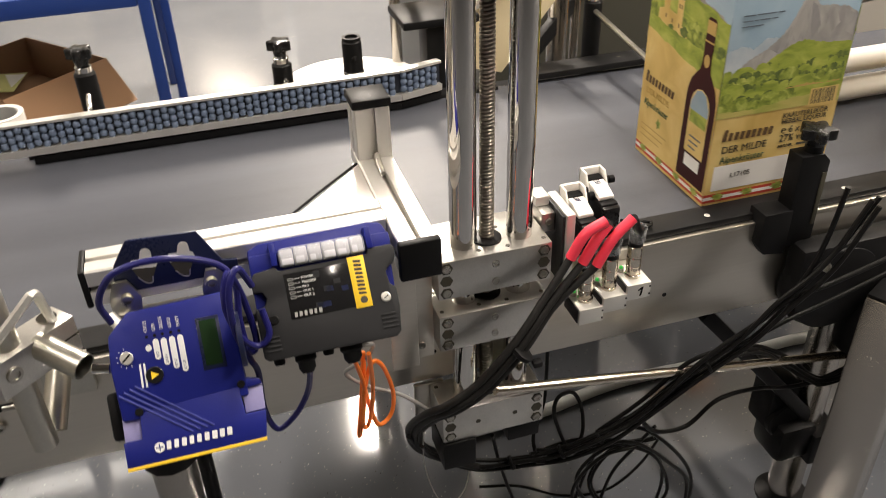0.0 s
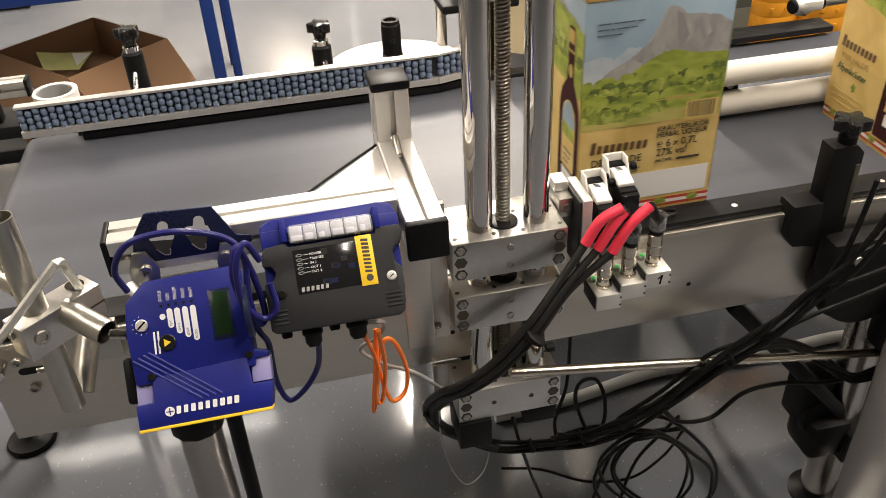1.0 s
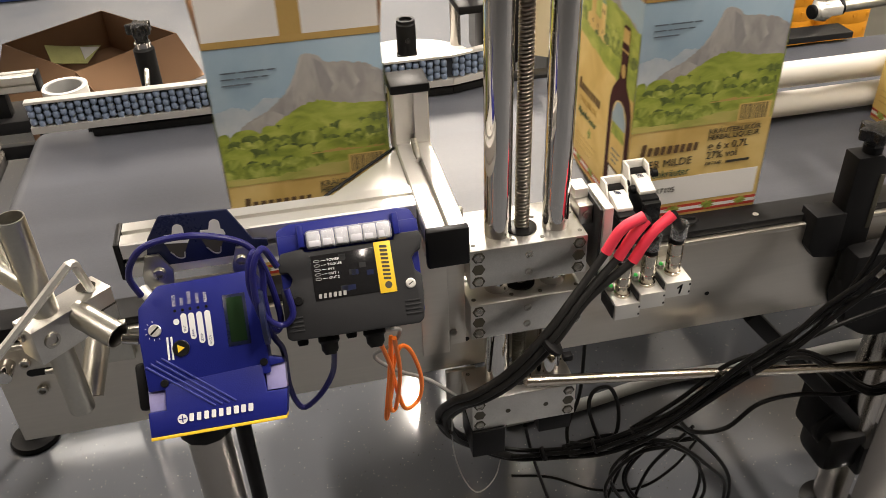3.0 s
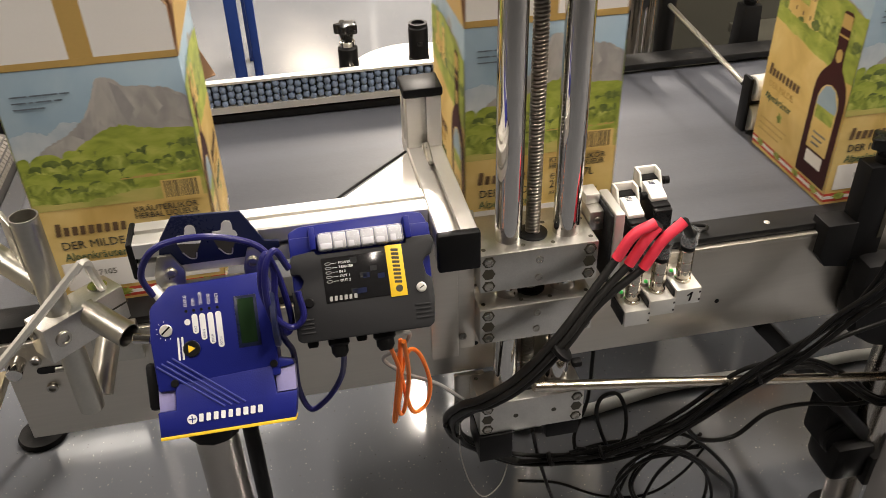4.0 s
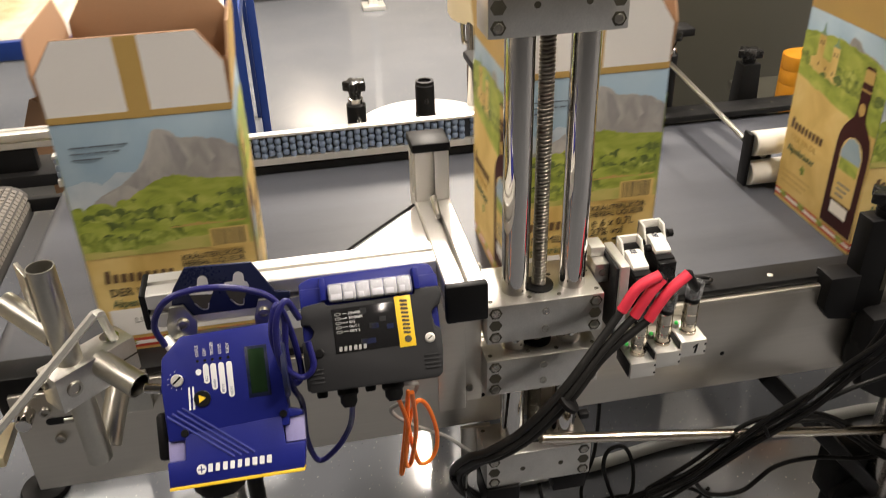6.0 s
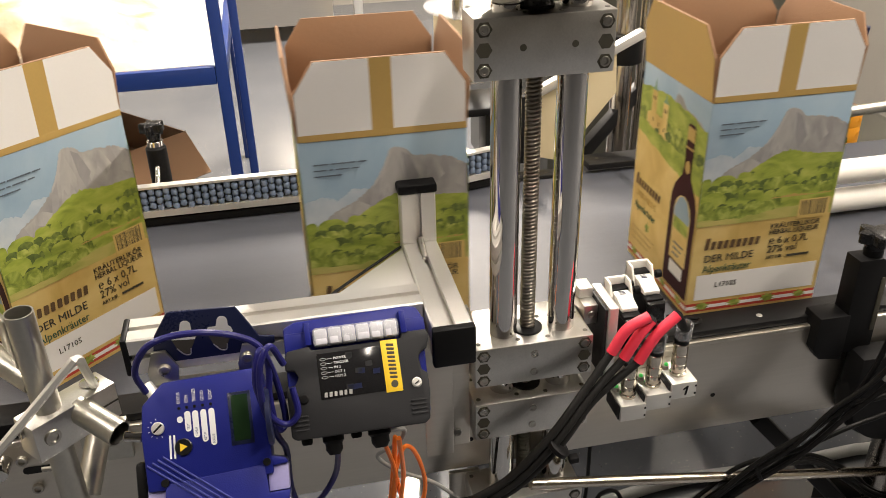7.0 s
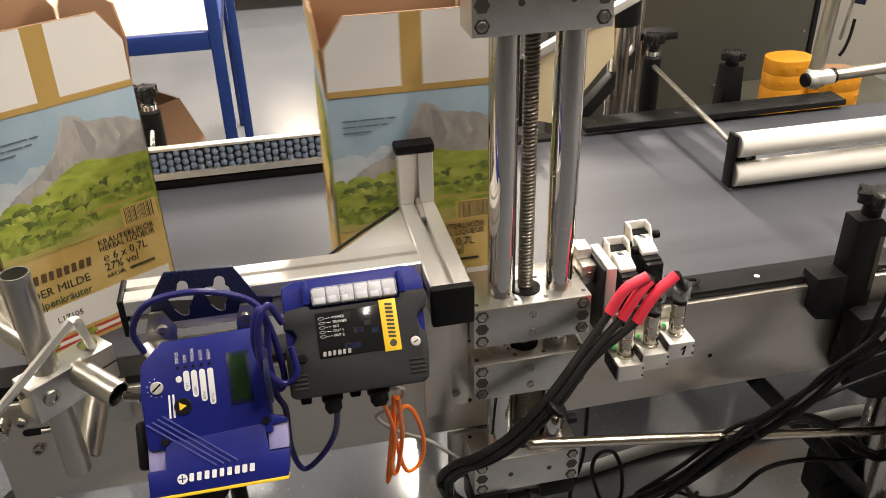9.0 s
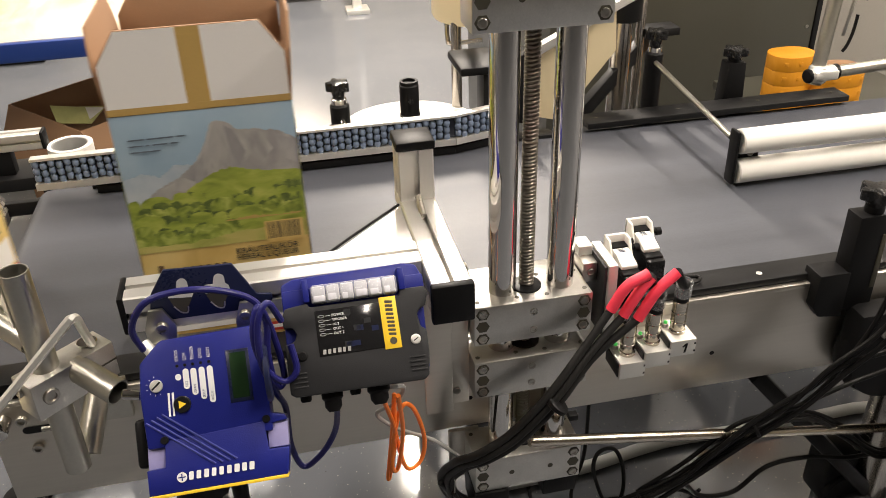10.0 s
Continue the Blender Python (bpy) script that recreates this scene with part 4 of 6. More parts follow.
GATHER = [(0.150, -0.120, 0.868), (0.098, -0.138, 0.814), (0.042, -0.142, 0.757), (-0.006, -0.138, 0.724), (-0.033, -0.11, 0.688), (-0.044, -0.05, 0.60), (-0.012, 0.0, 0.49), (0.085, 0.015, 0.405)]
for k, (red_top, red_mid, red_end) in enumerate((((0.238, -0.102, 0.977), (0.206, -0.104, 0.962), (0.185, -0.105, 0.927)), ((0.244, -0.098, 0.968), (0.224, -0.104, 0.949), (0.204, -0.106, 0.915)), ((0.283, -0.098, 0.970), (0.251, -0.104, 0.946), (0.226, -0.107, 0.906)))):
    f = k - 1
    sensor_cable(k, red_top, red_mid, red_end, [(x + 0.0092 * f, y - 0.003 * (k == 1) + 0.001 * k, z - 0.0080 * f) for x, y, z in GATHER])
tie = thing("cable_tie", "black cable tie round the sensor cables", "cable tie", pose(0.10, -0.142, 0.806))
part("band", lathe([(0.0170, -0.004), (0.0185, -0.003), (0.0185, 0.003), (0.0170, 0.004)], (0, 0, 0), (0.7, -0.12, 0.85), 18), BLACK, tie)
part("head", box(0.015, 0.029, -0.012, 0.0, -0.026, -0.016, 0.002), BLACK, tie)

# the harness under the plate, strand by strand
LOW = [(-0.05, -0.06, 0.60), (-0.012, 0.0, 0.49), (0.082, 0.015, 0.408), (0.184, 0.0, 0.398), (0.241, -0.02, 0.420), (0.305, -0.04, 0.457), (0.364, -0.06, 0.511), (0.444, -0.08, 0.600), (0.519, -0.1, 0.678), (0.566, -0.12, 0.756), (0.614, -0.14, 0.839), (0.66, -0.15, 0.95)]
UP1 = [(0.386, -0.07, 0.548), (0.46, -0.09, 0.651), (0.531, -0.1, 0.709), (0.582, -0.12, 0.77), (0.636, -0.13, 0.79), (0.75, -0.13, 0.82)]
UP2 = [(0.365, -0.06, 0.51), (0.440, -0.07, 0.575), (0.501, -0.08, 0.626), (0.562, -0.1, 0.705), (0.598, -0.12, 0.816), (0.607, -0.13, 0.885), (0.61, -0.14, 0.98)]
UP3 = [(0.305, -0.03, 0.47), (0.37, -0.05, 0.54), (0.444, -0.07, 0.63), (0.527, -0.09, 0.665), (0.612, -0.1, 0.707), (0.676, -0.1, 0.724), (0.80, -0.09, 0.75)]
GROUP = [(0.25, -0.02, 0.425), (0.35, -0.05, 0.494), (0.439, -0.06, 0.569), (0.515, -0.06, 0.612), (0.6, -0.05, 0.591), (0.689, -0.04, 0.525), (0.76, -0.03, 0.461), (0.811, -0.03, 0.442), (0.95, -0.02, 0.44)]
WAVY = [(0.21, 0.0, 0.41), (0.29, -0.03, 0.455), (0.365, -0.04, 0.495), (0.423, -0.03, 0.429), (0.492, -0.03, 0.42), (0.55, -0.03, 0.469), (0.637, -0.02, 0.463), (0.747, -0.01, 0.428), (0.806, -0.03, 0.458), (0.93, -0.03, 0.50)]
LOOP_A = [(0.35, -0.02, 0.45), (0.279, 0.0, 0.387), (0.237, 0.01, 0.477), (0.242, 0.02, 0.523), (0.279, 0.03, 0.517), (0.296, 0.02, 0.468), (0.282, 0.0, 0.417), (0.22, 0.0, 0.40)]
LOOP_B = [(0.20, 0.0, 0.405), (0.251, 0.0, 0.395), (0.306, -0.02, 0.425), (0.389, -0.03, 0.43), (0.476, -0.03, 0.346), (0.532, -0.02, 0.237), (0.537, 0.0, 0.112), (0.443, 0.03, 0.063), (0.342, 0.03, 0.168), (0.297, 0.02, 0.279), (0.331, 0.0, 0.374), (0.41, -0.02, 0.40)]
LOOP_C = [(0.18, 0.0, 0.40), (0.283, 0.0, 0.402), (0.383, -0.01, 0.379), (0.458, -0.01, 0.304), (0.491, 0.0, 0.198), (0.46, 0.02, 0.09), (0.367, 0.03, 0.16), (0.332, 0.03, 0.258), (0.379, 0.02, 0.332), (0.45, 0.0, 0.36)]
STRAY = [(0.103, 0.05, 0.303), (0.185, 0.05, 0.275), (0.284, 0.05, 0.209), (0.385, 0.05, 0.189), (0.447, 0.04, 0.25), (0.47, 0.02, 0.34)]
DROPS = [[(0.117, 0.02, 0.47), (0.141, 0.03, 0.358), (0.192, 0.04, 0.18), (0.26, 0.05, 0.008)], [(0.236, 0.06, 0.66), (0.236, 0.06, 0.611), (0.23, 0.05, 0.497), (0.203, 0.03, 0.435), (0.20, 0.01, 0.40)],
         [(0.36, 0.0, 0.42), (0.34, 0.02, 0.366), (0.318, 0.03, 0.279), (0.289, 0.04, 0.115), (0.27, 0.05, 0.008)], [(0.43, -0.02, 0.43), (0.412, 0.0, 0.369), (0.38, 0.03, 0.262), (0.368, 0.05, 0.117), (0.40, 0.08, 0.008)]]


def shifted(points, seed, amount):
    rnd = random.Random(seed)
    d = Vector((rnd.uniform(-1, 1), rnd.uniform(-1, 1), rnd.uniform(-1, 1))) * amount
    return [Vector(p) + d + Vector((rnd.uniform(-1, 1), rnd.uniform(-1, 1), rnd.uniform(-1, 1))) * amount * 0.5 for p in points]


seed = 20
for points, count, r, amount in ((LOW, 3, 0.0042, 0.009), (UP1, 1, 0.0042, 0.0), (UP2, 1, 0.0042, 0.0), (UP3, 1, 0.004, 0.0), (GROUP, 3, 0.0042, 0.008), (WAVY, 1, 0.0044, 0.0), (LOOP_A, 1, 0.0038, 0.0),
                                 (LOOP_B, 2, 0.0038, 0.014), (LOOP_C, 2, 0.0036, 0.014), (STRAY, 1, 0.003, 0.0), *((d, 1, 0.0036, 0.0) for d in DROPS)):
    for k in range(count):
        seed += 1
        loose_cable("black_cable", "black cable in the tangled harness below the conveyor", shifted(points, seed, amount), r, RUBBER)
for p in ((0.241, -0.015, 0.421), (0.305, -0.035, 0.459), (0.15, 0.006, 0.402), (0.47, -0.085, 0.628)):
    t = thing("cable_tie", "black cable tie round the harness", "cable tie", pose(*p))
    part("band", lathe([(0.0125, -0.003), (0.014, -0.002), (0.014, 0.002), (0.0125, 0.003)], (0, 0, 0), (0.8, -0.2, 0.4), 18), BLACK, t)
single("steel_rod", cyl((0.078, -0.092, 0.694), (1.044, -0.018, 0.455), 0.0085, 20, 0.001), NICKEL, "long thin bright steel rod slung below the conveyor", "rod")
single("floor_hose", cable([(0.2, 0.453, 0.016), (0.411, 0.463, 0.016), (0.661, 0.500, 0.016), (0.952, 0.490, 0.016), (1.180, 0.499, 0.016), (1.273, 0.494, 0.016), (1.8, 0.464, 0.016)], 0.016, 14), HOSE, "milky plastic hose lying on the floor", "hose")


def print_head(x, y, z):
    t = thing("inkjet_printer", "black and white inkjet print head in a white clamp frame", "printer", pose(x, y, z) @ Matrix.Scale(0.84, 4), "inkjet printers")
    part("body", box(-0.0165, 0.0165, -0.052, 0.03, -0.065, -0.012, 0.003), BLACK, t, "black plastic body")
    part("sloped_top", prism([(-0.037, -0.0118), (0.010, -0.0118), (0.010, 0.004), (-0.008, 0.004), (-0.037, -0.005)], pose(-0.0145, 0, 0, 90, 0, 90), 0.029, 0.001), WHITE_PLASTIC, t, "white sloping top with a dark mark")
    glyph_blocks(3, 0.0135, 0.011, BLUE_DARK, t, pose(-0.006, 0.008, 0.0041, 0, 0, -90), 3, "brand_mark", even=True)
    part("ink_chamber", box(-0.016, 0.016, 0.0105, 0.0298, -0.02, 0.006, 0.001), BLACK, t)
    part("nose", box(-0.0155, 0.0155, -0.062, -0.036, -0.052, -0.016, 0.002), BLACK_GLOSS, t)
    part("nose_lip", box(-0.0165, 0.0165, -0.058, -0.034, -0.022, -0.017, 0.001), BLACK, t)
    for s in (-1, 1):
        part("frame_cheek", prism([(-0.01, -0.02), (0.036, -0.02), (0.036, 0.020), (0.012, 0.020)], pose(s * 0.0185 - 0.002, 0, 0, 90, 0, 90), 0.004, 0.0008), WHITE_PLASTIC, t, "white frame cheek")
    part("frame_back", box(-0.0205, 0.0205, 0.030, 0.036, -0.02, 0.020, 0.001), WHITE_PLASTIC, t, "white frame back")
    part("lock_screw", lathe([(0.004, 0), (0.004, 0.004), (0.0075, 0.005), (0.0075, 0.014), (0.006, 0.015)], (0.0205, 0.008, 0.002), (1, 0.008, 0.002), 14), BLACK, t, "black knurled screw")
    part("lock_screw", lathe([(0.0055, 0), (0.0055, 0.007), (0.004, 0.008)], (-0.0225, -0.004, -0.004), (-1, -0.004, -0.004), 14), BLACK, t)
    part("foot", box(-0.014, 0.014, -0.02, 0.03, -0.10, -0.065, 0.002), BLACK, t)
    return t


print_head(0.237, -0.012, 0.958)
print_head(0.279, 0.008, 0.969)
holder = thing("print_head_holder", "bent aluminium holder plate beside the print heads", "bracket")
part("plate", box(0.196, 0.211, -0.064, 0.010, 0.85, 0.972, 0.003), ALU_MATT, holder, "bright aluminium plate")
# dark sheet on the bright plate: the dark belt's reflection as colour
part("face", box(0.1915, 0.196, -0.060, 0.008, 0.852, 0.968, 0.001), GREY_PLASTIC, holder, "dark sheet painting the belt's reflection on the plate's side")
part("screw_block", box(0.1692, 0.1912, -0.034, 0.016, 0.930, 0.962, 0.002), ALU, holder)
part("bolt", bolt_head((0.181, -0.034, 0.947), (0, -1, 0), 0.006, 0.003), BOLT, holder)
part("step_block", box(0.1692, 0.1912, -0.012, 0.018, 0.962, 0.978, 0.002), ALU_MATT, holder)
part("cross_rod", box(0.17, 0.315, 0.008, 0.02, 0.866, 0.882, 0.002), BLACK, holder)
loop = loose_cable("black_wire", "thin black wire loop lying on the edge strip", [(0.322, 0.0, 0.90), (0.345, 0.012, 0.872), (0.385, 0.02, 0.864), (0.395, 0.034, 0.862), (0.37, 0.04, 0.862), (0.335, 0.03, 0.866)], 0.003, RUBBER)


def tube_clamp():
    c = thing("tube_clamp", "zinc plated steel tubes held in an aluminium cross clamp", "tube clamp")
    part("upright_tube", pipe((-0.549, -0.100, 0.798), (-0.549, -0.100, 1.104), 0.0165, 0.0018), ZINC, c, "open upright zinc tube")
    m = pose(-0.530, -0.088, 0.94, 0, 0, 42)
    blk = part("clamp_block", turned(box(-0.058, 0.056, -0.021, 0.021, -0.026, 0.026, 0.002), m), ALU, c, "sawn aluminium clamp block")
    # the block is uncut; a dark sheet paints the slit's shade
    part("slit", turned(box(0.0, 0.0565, -0.0216, 0.0216, -0.0012, 0.0012, 0), m), INK_AND_HOLE_BLACK, blk)
    part("bolt", turned(bolt_head((-0.037, -0.021, 0.002), (0, -1, 0), 0.0105, 0.004), m), BOLT, blk)
    part("bolt", turned(bolt_head((-0.0585, 0.006, 0.01), (-1, 0, 0), 0.007, 0.004), m), BOLT, blk)
    part("washer", turned(cyl((0.036, 0.004, 0.0258), (0.036, 0.004, 0.028), 0.0125, 22, 0.0006), m), CHROME, blk)
    part("front_tube", pipe((-0.518, -0.092, 0.952), (-0.466, -0.134, 0.936), 0.0170, 0.0018), ZINC, c, "open zinc tube pointing forward")
    part("rear_tube", pipe((-0.575, -0.045, 0.968), (-0.640, 0.0, 1.000), 0.0165, 0.0018), ZINC, c, "zinc tube pointing to the belt")
    part("rear_plate", turned(box(-0.003, 0.003, -0.025, 0.02, -0.045, 0.06, 0.001), pose(-0.60, -0.02, 1.0, 0, 0, 30)), ZINC, c)
    part("stay_tube", pipe((-0.540, -0.080, 0.80), (-0.520, -0.012, 0.862), 0.0165, 0.0018), ZINC, c)
    part("base_plate", box(-0.553, -0.487, -0.012, -0.0005, 0.795, 0.862, 0.0015), ZINC, c, "zinc base plate on the side plate")
    part("bolt", bolt_head((-0.505, -0.012, 0.838), (0, -1, 0), 0.007, 0.005), BOLT, c)
    return c


tube_clamp()
single("hex_key", cable([(-0.70, -0.17, 0.857), (-0.649, -0.16, 0.902), (-0.57, -0.14, 0.975), (-0.505, -0.122, 1.036), (-0.499, -0.117, 1.0395), (-0.4955, -0.108, 1.034), (-0.496, -0.10, 1.018), (-0.4985, -0.068, 0.965)], 0.0056, 6, 3), ALU_MATT, "bent hexagon key stuck in the clamp bolt", "hex key")


def front_post():
    p = thing("side_clamp_post", "black clamp post with star knob on the conveyor's front edge", "clamp post")
    part("post", turned(prism([(-0.030, 0.0), (0.026, 0.0), (0.026, 0.160), (0.012, 0.174), (-0.030, 0.174)], pose(0, 0.018, 0, 90, 0, 0), 0.036, 0.002), pose(0.657, 0.0, 0.79)), BLACK, p, "black angular post")
    part("shoulder", prism([(0.576, 0.806), (0.590, 0.786), (0.632, 0.780), (0.632, 0.866), (0.578, 0.866)], pose(0, 0.022, 0, 90, 0, 0), 0.042, 0.002), BLACK, p)
    part("collar", cyl((0.660, 0.0, 0.957), (0.660, 0.0, 0.978), 0.015, 20), BLACK, p)
    star_knob(p, (0.660, 0.0, 0.972), r=0.03, h=0.036)
    part("slot", box(0.672, 0.681, -0.0195, -0.0175, 0.83, 0.93, 0.001), INK_AND_HOLE_BLACK, p)
    # hub and arm are real but enlarged; their black also covers the shadow
    hub = [(0.05, 0.0), (0.086, 0.004), (0.092, 0.03), (0.084, 0.055), (0.05, 0.062)]
    part("swivel_hub", lathe(hub, (0.732, -0.002, 0.706), (0.732, -1, 0.696), 36), BLACK, p, "round black swivel hub, enlarged to cover its shadow")
    part("hub_arm", box(0.646, 0.90, -0.055, -0.004, 0.685, 0.80, 0.014), BLACK, p)
    part("bolt", bolt_head((0.690, -0.060, 0.765), (0, -1, 0.2), 0.009, 0.005), BOLT, p)
    part("bolt", bolt_head((0.598, -0.001, 0.785), (0, -1, 0), 0.006, 0.002), BOLT, p)
    part("tail", box(0.80, 0.92, -0.06, 0.0, 0.52, 0.72, 0.02), BLACK, p)
    return p


front_post()


# ---- behind the conveyor ----
def packing_table():
    t = thing("packing_table", "packing table with dark blue steel frame and pale wooden top", "table")
    x0, x1, y0, y1, z = -2.3, -0.385, 1.92, 3.16, 0.812
    part("tabletop", box(x0 + 0.03, x1 - 0.03, y0 + 0.03, y1 - 0.03, z - 0.05, z - 0.012, 0.002), PALE, t, "pale laminate top")
    part("front_rail", box(x0, x1 - 0.04, y0, y0 + 0.03, z - 0.062, z, 0.004), BLUE_RACK, t, "dark blue steel rail")
    part("rear_rail", box(x0, x1, y1 - 0.03, y1, z - 0.06, z + 0.02, 0.004), BLUE_RACK, t, "dark blue steel rail")
    part("side_rail", box(x1 - 0.03, x1, y0 + 0.03, y1 - 0.03, z - 0.06, z, 0.004), BLUE_RACK, t)
    for x in (x0 + 0.02, x1 - 0.018):
        for y in (y0 + 0.02, y1 - 0.02):
            part("leg", box(x - 0.021, x + 0.021, y - 0.021, y + 0.021, 0, z + 0.30 if x > -1 and y < 2.2 else z - 0.02, 0.005), BLUE_RACK, t, "dark blue square steel leg")
    part("inner_leg", box(x1 + 0.028, x1 + 0.058, y0 + 0.05, y0 + 0.08, 0, z + 0.35, 0.005), BLUE_RACK, t, "dark blue square steel leg")


packing_table()


def crumpled_bag():
    rnd = random.Random(3)
    bm = bmesh.new()
    nx, ny = 48, 36
    grid = []
    for j in range(ny + 1):
        row = []
        for i in range(nx + 1):
            u, v = i / nx, j / ny
            x, y = -1.95 + 1.5 * u, 1.99 + 1.05 * v
            h = 0.24 * (math.sin(math.pi * u) ** 0.6) * (math.sin(math.pi * v) ** 0.5)
            h *= 0.75 + 0.5 * noise.noise(Vector((x * 2.4, y * 2.6, 1.0)))
            h += 0.035 * noise.noise(Vector((x * 9, y * 9, 4.0))) * min(1, 8 * h)
            row.append(bm.verts.new((x, y, 0.801 + max(h, 0.0005))))
        grid.append(row)
    for j in range(ny):
        for i in range(nx):
            bm.faces.new((grid[j][i], grid[j][i + 1], grid[j + 1][i + 1], grid[j + 1][i]))
    return single("plastic_bag", bm, ink_mix("stained_white_film", [(0.42, 0.25, 0.12), (0.66, 0.52, 0.36), (0.80, 0.74, 0.64), (0.84, 0.82, 0.78)], 3.5), "crumpled white plastic film heap on the packing table", "plastic bag")


crumpled_bag()


def table_fill_light():
    """An unseen fill light, added to brighten the packing table and the floor round it."""
    t = thing("bench_light", "unseen fill light added over the packing table, switched on", "lamp", pose(-1.15, 2.55, 1.9))
    part("housing", box(-0.65, 0.65, -0.08, 0.08, 0.0, 0.05, 0.006), PALE, t)
    part("diffuser", box(-0.62, 0.62, -0.06, 0.06, -0.012, -0.0005, 0.003), LAMP_WHITE, t)
    for x in (-0.5, 0.5):
        part("cord", cyl((x, 0, 0.05), (x, 0, CEILING - 1.9), 0.004, 8), GREY_CABLE, t)


table_fill_light()


def waste_carton():
    t = thing("waste_carton", "large open brown cardboard box with label scraps", "carton", pose(-0.93, 2.366, 0.0, 0, 0, -49))
    a, b, h, k = 0.245, 0.223, 0.45, 0.006
    for n, bm in (("wall", box(-a, a, -b, -b + k, 0, h, 0.001)), ("wall", box(-a, a, b - k, b, 0, h, 0.001)), ("wall", box(-a, -a + k, -b + k, b - k, 0, h, 0.001)), ("wall", box(a - k, a, -b + k, b - k, 0, h, 0.001)), ("bottom", box(-a + k, a - k, -b + k, b - k, 0, k, 0))):
        part(n, bm, CARD, t)
    part("flap", prism([(-a, 0), (a, 0), (a - 0.02, 0.2), (-a + 0.02, 0.2)], pose(0, -b + 0.002, h, 90 + 150, 0, 0), 0.005), CARD, t, "cardboard flap folded outward")
    part("flap", prism([(-b, 0), (b, 0), (b - 0.02, 0.2), (-b + 0.02, 0.2)], pose(a - 0.002, 0, h, 90 + 130, 0, 90), 0.005), CARD, t, "cardboard flap folded outward")
    part("filling", box(-a + k, a - k, -b + k, b - k, k, 0.30, 0.01), CARD, t)
    return t


waste_carton()
scrap_green = surface("printed_label_scrap", (0.42, 0.42, 0.16), 0.5, vary=0.6, scale=60)
scrap = thing("label_scrap", "crumpled printed label scrap lying on the cardboard box", "label", pose(-0.973, 2.25, 0.445, 25, 10, 30))
part("sheet", prism([(-0.10, -0.05), (0.02, -0.07), (0.11, 0.02), (0.0, 0.03), (-0.09, 0.05)], pose(0, 0, 0), 0.003), scrap_green, scrap)
part("white_patch", prism([(0.02, -0.05), (0.10, 0.01), (0.03, 0.02)], pose(0, 0, 0.0032), 0.001), PALE, scrap)


def tape_roll():
    t = thing("tape_roll", "white roll of tape standing on a pale box", "tape roll", pose(-0.705, 0.915, 0.80))
    part("roll", pipe((0, 0, 0), (0, 0, 0.05), 0.05, 0.009, 32), WHITE_PLASTIC, t)
    part("core", pipe((0, 0, 0), (0, 0, 0.049), 0.0405, 0.003, 32), GREY_CABLE, t)
    return t


tape_roll()
shelf = thing("side_shelf", "low pale shelf board on black legs behind the belt", "shelf")
part("board", box(-1.7, -0.645, 0.86, 0.98, 0.77, 0.80, 0.003), BLACK_PAINT, shelf)
for x in (-1.6, -0.76):
    for y in (0.88, 0.96):
        part("leg", box(x - 0.015, x + 0.015, y - 0.015, y + 0.015, 0, 0.77, 0.002), BLACK_PAINT, shelf)
extr = thing("profile_offcut", "short aluminium profile with a dark end cap on the shelf", "aluminium profile", pose(-1.225, 0.90, 0.89))
part("bar", turned(profile_bar(0.47, 0.038), pose(0, 0, -0.014)), ALU_WHITE, extr)
part("end_cap", box(0.4702, 0.478, -0.02, 0.02, -0.034, 0.006, 0.003), BLACK, extr)
part("support", box(0.0, 0.40, -0.015, 0.015, -0.0898, -0.0332, 0.002), BLACK, extr)
cup = thing("paper_stack", "white printed cards stacked beside the tape roll", "paper", pose(-0.93, 0.93, 0.80, 0, 0, 12))
part("cards", box(-0.06, 0.05, -0.03, 0.03, 0, 0.045, 0.001), PALE, cup)
part("band", box(-0.061, 0.051, -0.012, 0.004, 0.012, 0.0458, 0), RED, cup)

tank = thing("round_table_disc", "round white turntable disc behind the guard rail", "turntable", pose(0.10, 1.02, 0.0))
part("disc", lathe([(0.02, 0.75), (0.16, 0.765), (0.185, 0.76), (0.19, 0.745), (0.17, 0.73), (0.02, 0.725)], (0, 0, 0), (0, 0, 1), 48), WHITE_PLASTIC, tank, "white plastic disc")
part("stem", cyl((0, 0, 0.02), (0, 0, 0.74), 0.03, 24), LEG_STEEL, tank)
part("foot", cyl((0, 0, 0.0), (0, 0, 0.02), 0.13, 32, 0.004), BLACK, tank)


